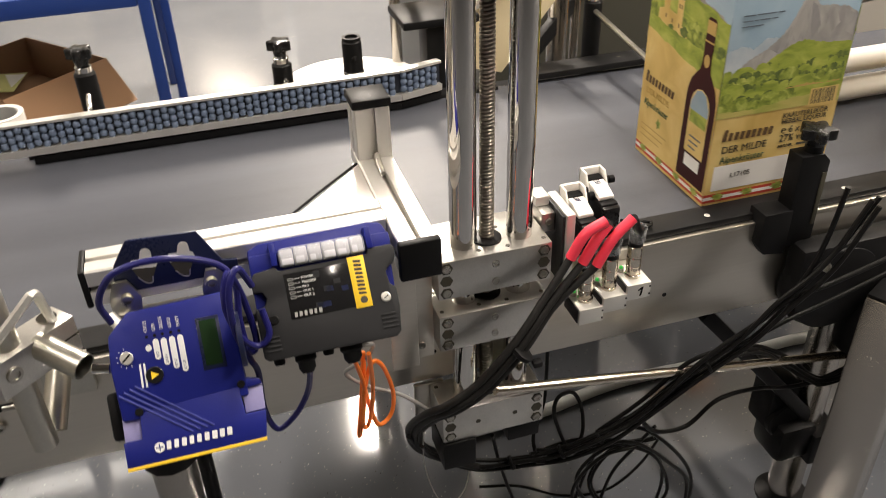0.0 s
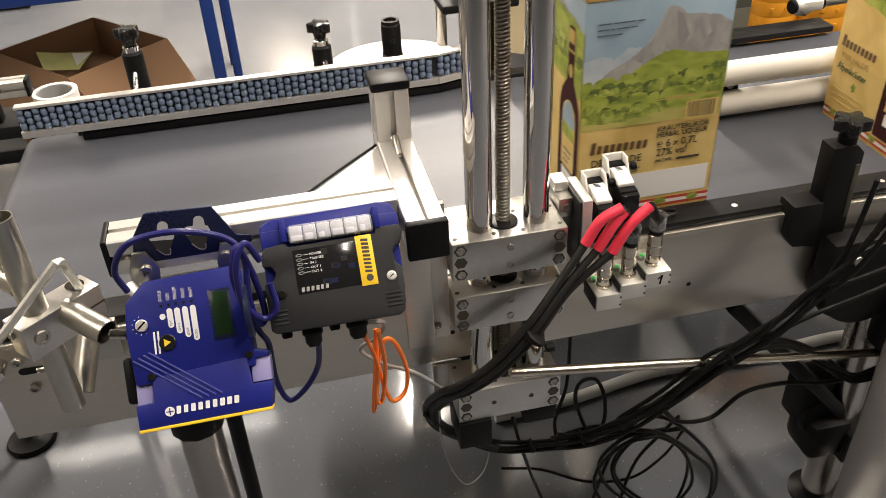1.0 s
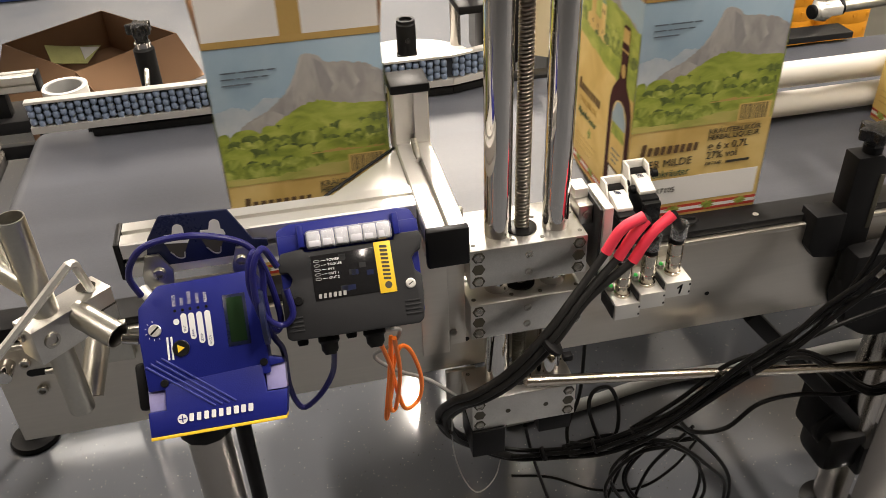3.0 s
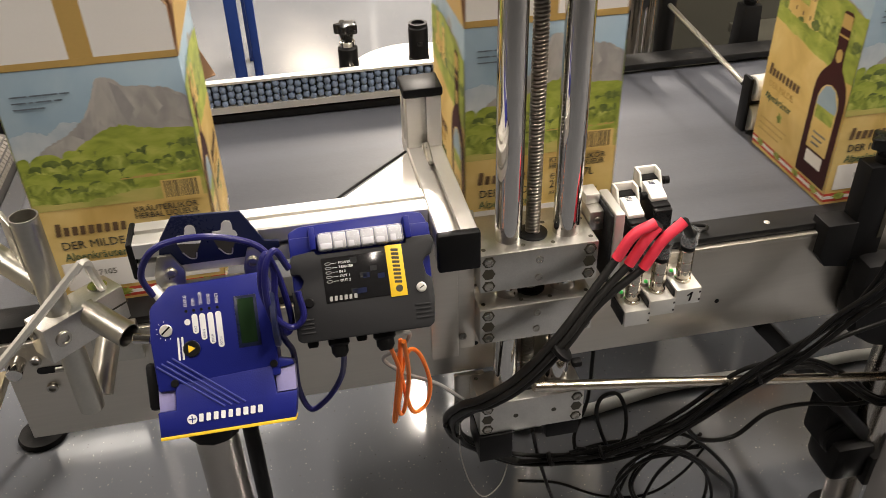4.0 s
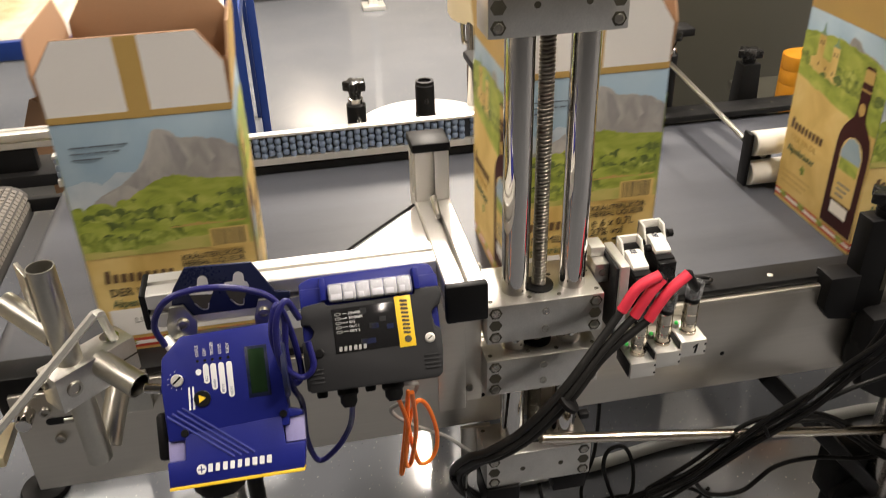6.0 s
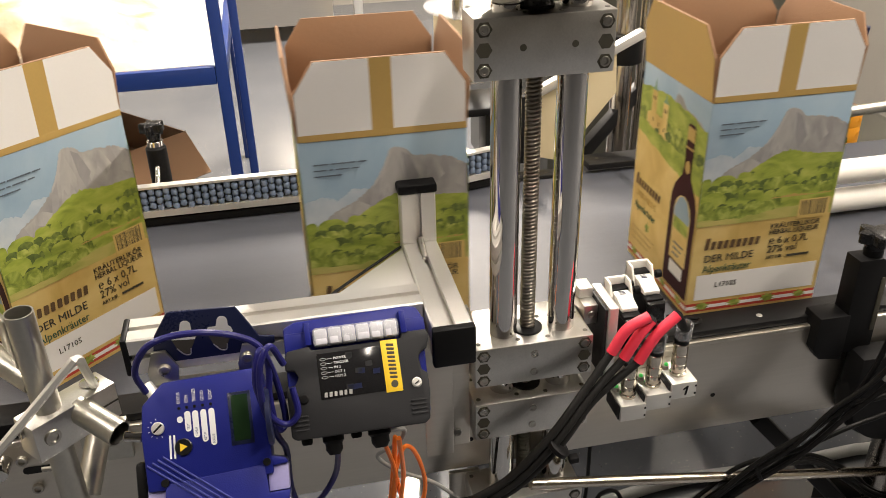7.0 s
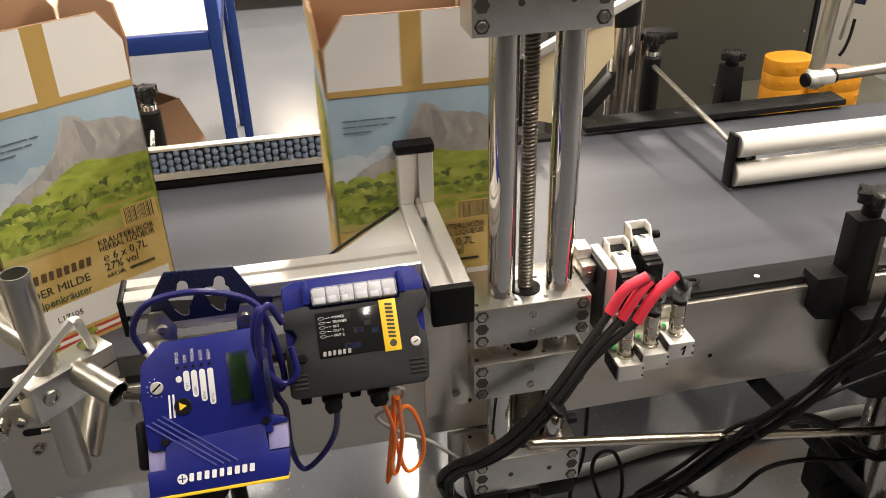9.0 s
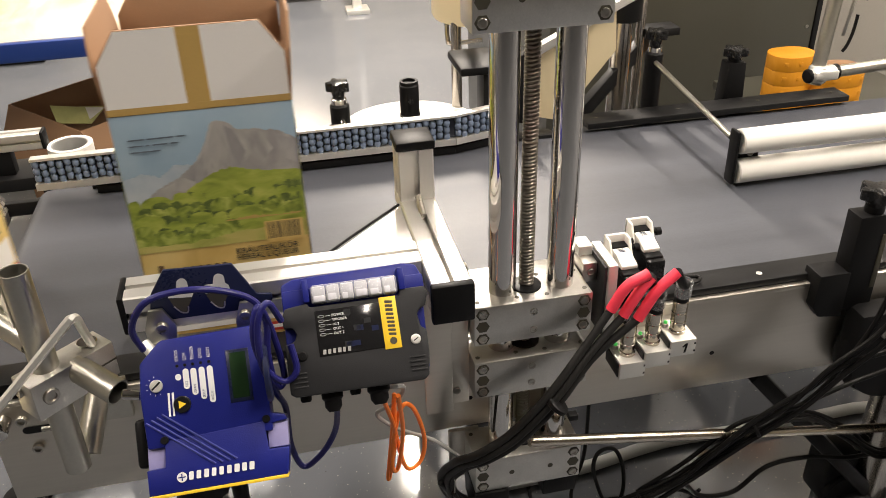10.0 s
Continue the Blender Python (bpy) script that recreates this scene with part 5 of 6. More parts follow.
def labeller():
    t = thing("label_dispenser", "label dispenser with cream web and black mounting plates", "labelling machine")
    part("table", box(0.165, 0.34, 0.72, 0.86, 0.985, 1.005, 0.006), BLACK, t, "black mounting plate")
    part("column", box(0.22, 0.30, 0.735, 0.80, 0.02, 0.985, 0.004), BLACK_PAINT, t)
    # unseen block, added to keep the rear strips' light off the floor
    part("floor_shade_block", box(0.27, 0.80, 0.86, 1.22, 0.0, 0.62, 0.006), BLACK_PAINT, t, "unseen black block added to shade the floor")
    part("column_foot", box(0.16, 0.36, 0.70, 0.86, 0.0, 0.02, 0.004), BLACK_PAINT, t)
    part("roller_guard", box(0.285, 0.312, 0.70, 0.73, 0.872, 1.03, 0.004), BLACK, t, "black upright guard")
    part("web", prism([(0.31, 0.86), (0.42, 0.83), (0.552, 0.989), (0.545, 1.088), (0.32, 0.975)], pose(0, 0.80, 0, 90, 0, 0), 0.006), CREAM, t, "cream paper web")
    part("web_rail", turned(box(0, 0.34, -0.012, 0.012, -0.01, 0.01, 0.002), pose(0.30, 0.78, 0.985, 0, -24, 4)), ALU_WHITE, t)
    part("arm", turned(box(-0.012, 0.012, -0.02, 0.02, 0, 0.30, 0.003), along((0.50, 0.86, 0.815), (0.735, 0.99, 0.965))[0]), BLACK_PAINT, t, "black arm")
    part("arm_end", box(0.69, 0.78, 0.93, 0.99, 0.965, 0.985, 0.003), BLACK_PAINT, t)
    part("shaft", cyl((0.622, 0.93, 0.40), (0.622, 0.93, 1.5), 0.026, 28), LEG_STEEL, t, "steel shaft")
    part("shaft_collar", cyl((0.622, 0.93, 1.02), (0.622, 0.93, 1.09), 0.046, 28, 0.002), BLACK, t, "black shaft collar")
    part("shaft_base", cyl((0.622, 0.93, 0.0), (0.622, 0.93, 0.42), 0.045, 28, 0.002), BLACK_PAINT, t)
    part("thin_shaft", cyl((0.68, 0.95, 0.4), (0.68, 0.95, 1.6), 0.012, 20), LEG_STEEL, t)
    part("thin_shaft_base", cyl((0.68, 0.95, 0.0), (0.68, 0.95, 0.42), 0.02, 20), BLACK_PAINT, t)
    part("reel", lathe([(0.02, 0), (0.13, 0.0), (0.135, 0.01), (0.135, 0.12), (0.13, 0.13), (0.02, 0.13)], (0.335, 1.20, 0.985), (0.335, 1.20, 2), 44), CREAM, t, "cream label reel")
    part("reel_flange", lathe([(0.01, 0), (0.16, 0.0), (0.16, 0.006), (0.01, 0.006)], (0.335, 1.20, 1.116), (0.335, 1.20, 2), 44), clear_plastic("clear_flange"), t, "clear reel flange")
    part("reel_post", cyl((0.245, 1.12, 0.0), (0.245, 1.12, 1.45), 0.014, 20), LEG_STEEL, t)
    part("reel_foot", cable([(0.225, 1.14, 0.985), (0.225, 1.13, 0.945), (0.235, 1.125, 0.935), (0.31, 1.10, 0.945)], 0.006, 8), LEG_STEEL, t)
    return t


labeller()
rail_post(0.625, 0.745, 0.995, base=0.80)
post = thing("clamp_post", "black angular clamp post with star knob behind the belt", "clamp post")
part("post", prism([(-0.028, 0.0), (0.028, 0.0), (0.022, 0.115), (-0.022, 0.115)], pose(0.835, 0.775, 0.835, 90, 0, 0), 0.04, 0.003), BLACK, post)
part("foot", box(0.80, 0.87, 0.697, 0.775, 0.80, 0.84, 0.004), BLACK, post)
part("collar", cyl((0.835, 0.755, 0.94), (0.835, 0.755, 0.955), 0.014, 20), BLACK, post)
star_knob(post, (0.835, 0.755, 0.948), r=0.03, h=0.036)

cab = thing("machine_cabinet", "tall dark grey sheet steel machine cabinet", "cabinet")
part("body", box(0.70, 1.70, 1.70, 2.9, 0.05, 2.2, 0.004), DARK_PANEL, cab)
part("plinth", box(0.74, 1.66, 1.74, 2.86, 0.0, 0.05, 0), BLACK_PAINT, cab)
part("corner_trim", box(1.7005, 1.72, 1.695, 1.75, 0.0, 2.2, 0.002), BLACK_PAINT, cab)
for z in (0.7, 1.2, 1.6):
    part("screw", bolt_head((1.675, 1.70, z), (0, -1, 0), 0.006, 0.003), BOLT, cab)
tagged(new("wall_partition", mesh_of("wall_partition", box(1.75, 5.4, 2.0, 2.1, 0, CEILING, 0.002), WALL)), "beige partition wall behind the machine", "wall", kind="structure")
bench = thing("low_bench", "low grey steel bench behind the belt", "bench")
part("top", box(1.19, 1.75, 1.04, 1.45, 0.60, 0.63, 0.003), DARK_PANEL, bench)
for x in (1.22, 1.72):
    for y in (1.08, 1.41):
        part("leg", box(x - 0.02, x + 0.02, y - 0.02, y + 0.02, 0, 0.60, 0.002), BLACK_PAINT, bench)


def bin_stack(x, y, rows, w, d, closed):
    t = thing("orange_bin", "orange rounded plastic storage bin with small round dimples" if closed else "open orange plastic bin with brown contents", "bin", pose(x, y, 0.63))
    pts = [(w * math.copysign(abs(math.cos(a)) ** 0.85, math.cos(a)), d * math.copysign(abs(math.sin(a)) ** 0.85, math.sin(a))) for a in (2 * math.pi * k / 36 for k in range(36))]
    for k in range(rows):
        tier = part("tier", prism(pts, pose(0, 0, 0.0435 * k), 0.0432, 0.0012), ORANGE_BIN, t, "orange tier")
        for dx, dy in ((-0.6, 0.86), (0.0, 1.0), (0.6, 0.86)):
            part("dimple", turned(box(-0.006, 0.006, -0.0015, 0.004, -0.006, 0.006, 0.001), pose(w * dx, -d * dy, 0.0435 * k + 0.023, 0, 0, 38 * dx)), ORANGE_BIN, tier)
    if not closed:
        part("contents", prism([(a * 0.92, b * 0.92) for a, b in pts], pose(0, 0, 0.0435 * rows - 0.001), 0.006), CARD, t, "brown contents")
    return t


bin_stack(1.27, 1.17, 4, 0.070, 0.055, True)
bin_stack(1.40, 1.12, 3, 0.075, 0.06, False)


def pole_clamp():
    t = thing("tube_stand", "bright steel tube stand with a cast cross clamp", "tube stand")
    part("pole", cyl((1.058, 0.75, 0.872), (1.085, 0.77, 1.12), 0.0165, 28), ZINC, t, "bright steel pole")
    part("pole_cap", cyl((1.085, 0.77, 1.12), (1.0865, 0.771, 1.13), 0.0168, 28, 0.003), BLACK, t)
    part("clamp", joined(cyl((1.03, 0.735, 0.900), (1.10, 0.745, 0.900), 0.019, 24, 0.004), cyl((1.058, 0.745, 0.878), (1.061, 0.75, 0.918), 0.023, 24, 0.004), box(1.04, 1.10, 0.72, 0.745, 0.888, 0.912, 0.004)), ALU_MATT, t, "cast aluminium cross clamp")
    part("clamp_plug", cyl((1.020, 0.733, 0.900), (1.0305, 0.735, 0.900), 0.017, 20, 0.003), BLACK, t)
    part("cross_tube", cyl((1.10, 0.745, 0.900), (1.9, 0.80, 0.910), 0.0145, 24), ZINC, t, "bright horizontal tube")
    part("ring", cyl((1.098, 0.745, 0.900), (1.108, 0.7455, 0.900), 0.0195, 22), BLACK, t)
    part("plate", turned(box(0.018, 0.026, -0.012, 0.012, -0.07, 0.07, 0.002), pose(1.10, 0.762, 1.06, 0, 6, -40)), ZINC, t)
    part("photo_eye", turned(box(0.026, 0.05, -0.012, 0.012, 0.02, 0.06, 0.002), pose(1.10, 0.762, 1.06, 0, 6, -40)), BLUE_DARK, t, "small dark sensor")
    part("wire", cable([(1.125, 0.735, 1.04), (1.118, 0.73, 1.0), (1.108, 0.728, 0.97), (1.10, 0.73, 0.955)], 0.004, 8), RUBBER, t)
    part("far_stand", box(1.86, 1.92, 0.70, 0.86, 0.0, 0.94, 0.004), BLACK_PAINT, t)
    return t


pole_clamp()
far = thing("far_machine", "grey machine housing at the far side of the hall", "machine")
part("body", box(-3.4, -1.55, 4.4, 5.6, 0.08, 1.0, 0.006), STEEL, far)
part("dark_front", box(-3.3, -1.6, 4.38, 4.3995, 0.2, 0.9, 0.004), DARK_PANEL, far)
part("plinth", box(-3.35, -1.6, 4.45, 5.55, 0, 0.08, 0), BLACK_PAINT, far)
trough = thing("far_trough", "grey steel cabinet standing on the far floor", "cabinet")
part("body", box(-0.95, 0.25, 5.35, 6.0, 0.12, 1.0, 0.005), STEEL, trough)
for x in (-0.9, 0.2):
    part("leg", box(x - 0.025, x + 0.025, 5.4, 5.45, 0, 0.12, 0.002), ALU_MATT, trough)
stand = thing("far_stand", "slim pale machine leg on the far floor", "machine leg")
part("column", box(0.37, 0.43, 4.98, 5.04, 0.03, 1.1, 0.003), ALU_MATT, stand)
part("foot", box(0.32, 0.48, 4.93, 5.09, 0, 0.03, 0.003), ALU_MATT, stand)


# ---- cartons ----
CARTON_W, CARTON_D, CARTON_H, FLAP = 0.231, 0.235, 0.364, 0.109
SKY = ink_mix("printed_sky", [(0.22, 0.32, 0.41), (0.28, 0.38, 0.46), (0.35, 0.44, 0.50)], 9)
GRASS = ink_mix("printed_grass", [(0.30, 0.31, 0.06), (0.44, 0.41, 0.11), (0.55, 0.46, 0.15)], 30, (0.6, 0.6, 1.4))
OCHRE = ink_mix("printed_ochre", [(0.54, 0.36, 0.10), (0.66, 0.47, 0.155), (0.74, 0.56, 0.22)], 14)
ROCK = ink_mix("printed_mountain", [(0.24, 0.235, 0.235), (0.34, 0.325, 0.31), (0.46, 0.44, 0.415)], 22, (1, 1, 0.55))
ROCK_LIGHT = ink_mix("printed_lit_rock", [(0.29, 0.28, 0.27), (0.40, 0.385, 0.36), (0.50, 0.48, 0.45)], 30, (1, 1, 0.5))
ROCK_DARK = ink_mix("printed_shaded_rock", [(0.22, 0.22, 0.225), (0.31, 0.30, 0.29), (0.41, 0.395, 0.375)], 28, (1, 1, 0.5))
HAZE = ink_mix("printed_cloud", [(0.34, 0.42, 0.49), (0.54, 0.58, 0.60)], 22)
HILL = ink_mix("printed_hill", [(0.17, 0.23, 0.03), (0.31, 0.37, 0.05), (0.46, 0.49, 0.10)], 40, (0.6, 0.6, 1.2))
BUSH = ink_mix("printed_bushes", [(0.08, 0.12, 0.018), (0.26, 0.32, 0.045), (0.50, 0.53, 0.13)], 75)
LEAF_DARK = ink_mix("printed_dark_leaves", [(0.05, 0.08, 0.018), (0.11, 0.15, 0.03), (0.20, 0.25, 0.05)], 90)
PAPER = surface("white_carton_paper", (0.82, 0.80, 0.77), 0.6, vary=0.05, scale=25, bump=0.05)
TAPE = surface("gold_brown_band", (0.50, 0.33, 0.10), 0.55, vary=0.15, scale=60, bump=0.03)
RED_BAND = surface("printed_red_band", (0.50, 0.05, 0.03), 0.55, vary=0.15, scale=100)
BOTTLE_INK = surface("printed_dark_bottle", (0.040, 0.006, 0.006), 0.55, vary=0.6, scale=30, bump=0.0, spec=0.25)
BROWN_INK = surface("printed_brown_mark", (0.12, 0.07, 0.03), 0.6, vary=0.3, scale=200)
FAINT_INK = surface("faint_dark_print", (0.10, 0.125, 0.15), 0.6, vary=0.4, scale=400)
SPIRE = surface("printed_green_roof", (0.22, 0.34, 0.20), 0.6, vary=0.2)
GREEN_INK = surface("printed_green_letters", (0.05, 0.11, 0.06), 0.6, vary=0.1)


def landscape(w, seed, name, m, t):
    """A printed landscape on a panel of width w, drawn in the x-z plane of m: layer on layer of ink."""
    rnd = random.Random(seed)

    def ridge(points, foot):
        pts = []
        for (xa, za), (xb, zb) in zip(points, points[1:]):
            for k in range(10):
                f = k / 10
                pts.append((w * (xa + f * (xb - xa)), za + f * (zb - za) + rnd.uniform(-1, 1) * 0.0016))
        pts.append((w * points[-1][0], points[-1][1]))
        return [(pts[0][0], foot)] + pts + [(pts[-1][0], foot)]

    def layer(n, outline, k, mat):
        part(n, prism(outline, m @ pose(0, -0.00008 * k, 0, 90, 0, 0), 0.00007), mat, t)

    layer("cloud_print", ridge([(0, 0.275), (0.12, 0.283), (0.2, 0.275), (0.3, 0.291), (0.4, 0.287), (0.6, 0.263), (1, 0.263)], 0.2), 1, HAZE)
    layer("mountain_print", ridge([(0.02, 0.229), (0.18, 0.258), (0.33, 0.275), (0.42, 0.293), (0.49, 0.320), (0.53, 0.343), (0.56, 0.347), (0.62, 0.344), (0.67, 0.333), (0.80, 0.329), (0.9, 0.325), (1, 0.310)], 0.2), 2, ROCK)
    for pts in (((0.50, 0.318), (0.545, 0.343), (0.565, 0.33), (0.60, 0.30), (0.58, 0.27), (0.55, 0.295), (0.53, 0.27), (0.50, 0.29), (0.47, 0.27)),
                ((0.67, 0.331), (0.80, 0.326), (0.86, 0.30), (0.80, 0.285), (0.76, 0.305), (0.70, 0.285)), ((0.20, 0.258), (0.33, 0.271), (0.40, 0.262), (0.34, 0.248), (0.27, 0.255), (0.23, 0.24))):
        layer("mountain_light_print", [(w * a + rnd.uniform(-0.0015, 0.0015), b) for a, b in pts][::-1], 2.4, ROCK_LIGHT)
    for pts in (((0.60, 0.34), (0.65, 0.332), (0.70, 0.30), (0.66, 0.278), (0.62, 0.30)), ((0.88, 0.323), (0.99, 0.308), (0.99, 0.275), (0.92, 0.285)), ((0.42, 0.29), (0.47, 0.305), (0.45, 0.27), (0.38, 0.255))):
        layer("mountain_shade_print", [(w * a + rnd.uniform(-0.0015, 0.0015), b) for a, b in pts][::-1], 2.5, ROCK_DARK)
    layer("ochre_print", [(0, 0.0), (w, 0.0), (w, 0.20), (0, 0.20)], 2, OCHRE)
    layer("hill_print", ridge([(0, 0.217), (0.15, 0.227), (0.32, 0.248), (0.48, 0.272), (0.60, 0.280), (0.75, 0.272), (1.0, 0.265)], 0.165), 3, HILL)
    def bushes(n, left, right, level, fall, size, k, mat):
        x, top = left * w, []
        while x < right * w - 0.002:
            r = min(size * rnd.choice((0.45, 0.7, 1.0, 1.5, 2.0)) * rnd.uniform(0.8, 1.2), (right * w - x) / 2)
            z = level - fall * (x / w) + rnd.uniform(-0.005, 0.005) + 0.004 * math.sin(9 * x / w + level * 50)
            top += [(x + r - r * math.cos(a), z + 0.8 * r * math.sin(a) ** 0.8 + rnd.uniform(-0.0011, 0.0011)) for a in (math.pi * j / 9 for j in range(9))]
            x += 2 * r
        top.append((right * w, level - fall * right))
        foot = level - fall * right - 0.016
        layer(n, [(left * w, foot)] + top + [(right * w, foot)], k, mat)

    bushes("far_trees_print", 0.30, 1.0, 0.245, 0.004, 0.0035, 4, LEAF_DARK)
    bushes("far_meadow_print", 0.0, 1.0, 0.237, 0.003, 0.012, 5, HILL)
    bushes("tree_row_print", 0.02, 0.98, 0.227, 0.004, 0.0055, 6, LEAF_DARK)
    bushes("bushes_print", 0.0, 1.0, 0.222, 0.006, 0.008, 7, BUSH)
    bushes("shade_print", 0.08, 0.62, 0.211, 0.002, 0.005, 8, LEAF_DARK)
    bushes("bright_bushes_print", 0.0, 0.92, 0.206, 0.004, 0.010, 9, HILL)
    bushes("shade_print", 0.0, 0.42, 0.196, 0.012, 0.005, 10, LEAF_DARK)
    bushes("front_bushes_print", 0.0, 0.62, 0.192, 0.012, 0.008, 11, BUSH)
    layer("field_print", ridge([(0, 0.174), (0.3, 0.172), (0.6, 0.181), (1.0, 0.190)], 0.163), 12, GRASS)
    layer("path_print", ridge([(0.52, 0.2005), (0.7, 0.2035), (0.86, 0.201), (0.97, 0.203)], 0.1995), 13, TAPE)
    # band at the foot
    part("red_band_print", prism([(0, 0.006), (w, 0.006), (w, 0.022), (0, 0.022)], m @ pose(0, -0.0006, 0, 90, 0, 0), 0.0002), RED_BAND, t)
    part("white_band_print", prism([(0, 0.011), (w, 0.011), (w, 0.017), (0, 0.017)], m @ pose(0, -0.0008, 0, 90, 0, 0), 0.0002), PAPER, t)
    for x in (0.12, 0.37, 0.63, 0.88):
        star = []
        for j in range(18):
            a, r = 2 * math.pi * j / 18, 0.0125 * (1.0 if j % 2 else 0.62) * rnd.uniform(0.85, 1.1)
            star.append((x * w + 1.15 * r * math.cos(a), 0.0155 + 0.72 * r * math.sin(a)))
        part("leaf_print", prism(star, m @ pose(0, -0.001, 0, 90, 0, 0), 0.0001), BUSH, t)


def side_scene(w, seed, m, t):
    """The sides: a meadow slope with a pale castle over the ochre ground."""
    rnd = random.Random(seed)

    def wavy(left, right, lift):
        return [(w * k / 24, left + (right - left) * k / 24 + lift * math.sin(math.pi * k / 24) + rnd.uniform(-1, 1) * 0.002) for k in range(25)]

    def layer(n, outline, k, mat):
        part(n, prism(outline, m @ pose(0, -0.00012 - 0.00008 * k, 0, 90, 0, 0), 0.00007), mat, t)

    layer("meadow_print", [(0, 0.16)] + wavy(0.325, 0.318, 0.012) + [(w, 0.16)], 13, HILL)
    layer("hedge_print", [(0, 0.24)] + wavy(0.285, 0.275, 0.01) + [(w, 0.24)], 14, BUSH)
    castle = [(0.12, 0.245), (0.12, 0.285), (0.18, 0.29), (0.18, 0.328), (0.26, 0.328), (0.26, 0.292), (0.36, 0.29), (0.36, 0.318), (0.44, 0.318), (0.44, 0.275), (0.52, 0.272), (0.52, 0.25)]
    layer("castle_print", [(w * a, b) for a, b in castle[::-1]], 15, OCHRE)
    for a, b, top in ((0.22, 0.328, 0.350), (0.40, 0.318, 0.340)):
        layer("spire_print", [(w * (a - 0.045), b), (w * a - 0.003, b + 0.007), (w * a, top), (w * a + 0.003, b + 0.007), (w * (a + 0.045), b)][::-1], 15.4, SPIRE)
    for a, b in ((0.205, 0.312), (0.235, 0.312), (0.385, 0.302), (0.415, 0.302), (0.22, 0.275), (0.31, 0.272), (0.40, 0.27)):
        layer("opening_print", [(w * a - 0.0016, b), (w * a + 0.0016, b), (w * a + 0.0016, b + 0.007), (w * a - 0.0016, b + 0.007)], 15.5, BROWN_INK)
    for a, b, size in ((0.05, 0.285, 0.013), (0.30, 0.262, 0.010), (0.48, 0.268, 0.012), (0.62, 0.283, 0.016), (0.74, 0.275, 0.013), (0.86, 0.284, 0.015), (0.95, 0.272, 0.012), (0.14, 0.262, 0.009)):
        blob = [(w * a + size * rnd.uniform(0.75, 1.1) * math.cos(q), b + 0.8 * size * rnd.uniform(0.75, 1.1) * math.sin(q)) for q in (2 * math.pi * j / 16 for j in range(16))]
        layer("tree_print", blob, 15.7, BUSH if size > 0.0125 else LEAF_DARK)
    layer("meadow_print", [(0, 0.21)] + wavy(0.270, 0.262, -0.006) + [(w, 0.21)], 16, HILL)
    layer("ochre_print", [(0, 0.022)] + wavy(0.247, 0.215, -0.004) + [(w, 0.022)], 17, OCHRE)
    leaf = [(0.009 * math.cos(a) * (1 if j % 2 else 0.6), 0.011 * math.sin(a) * (1 if j % 2 else 0.6)) for j, a in enumerate(2 * math.pi * j / 10 for j in range(10))]
    layer("sprig_print", [(w * (0.3 if seed == 32 else 0.7) + a, 0.082 + b) for a, b in leaf], 18, BUSH)


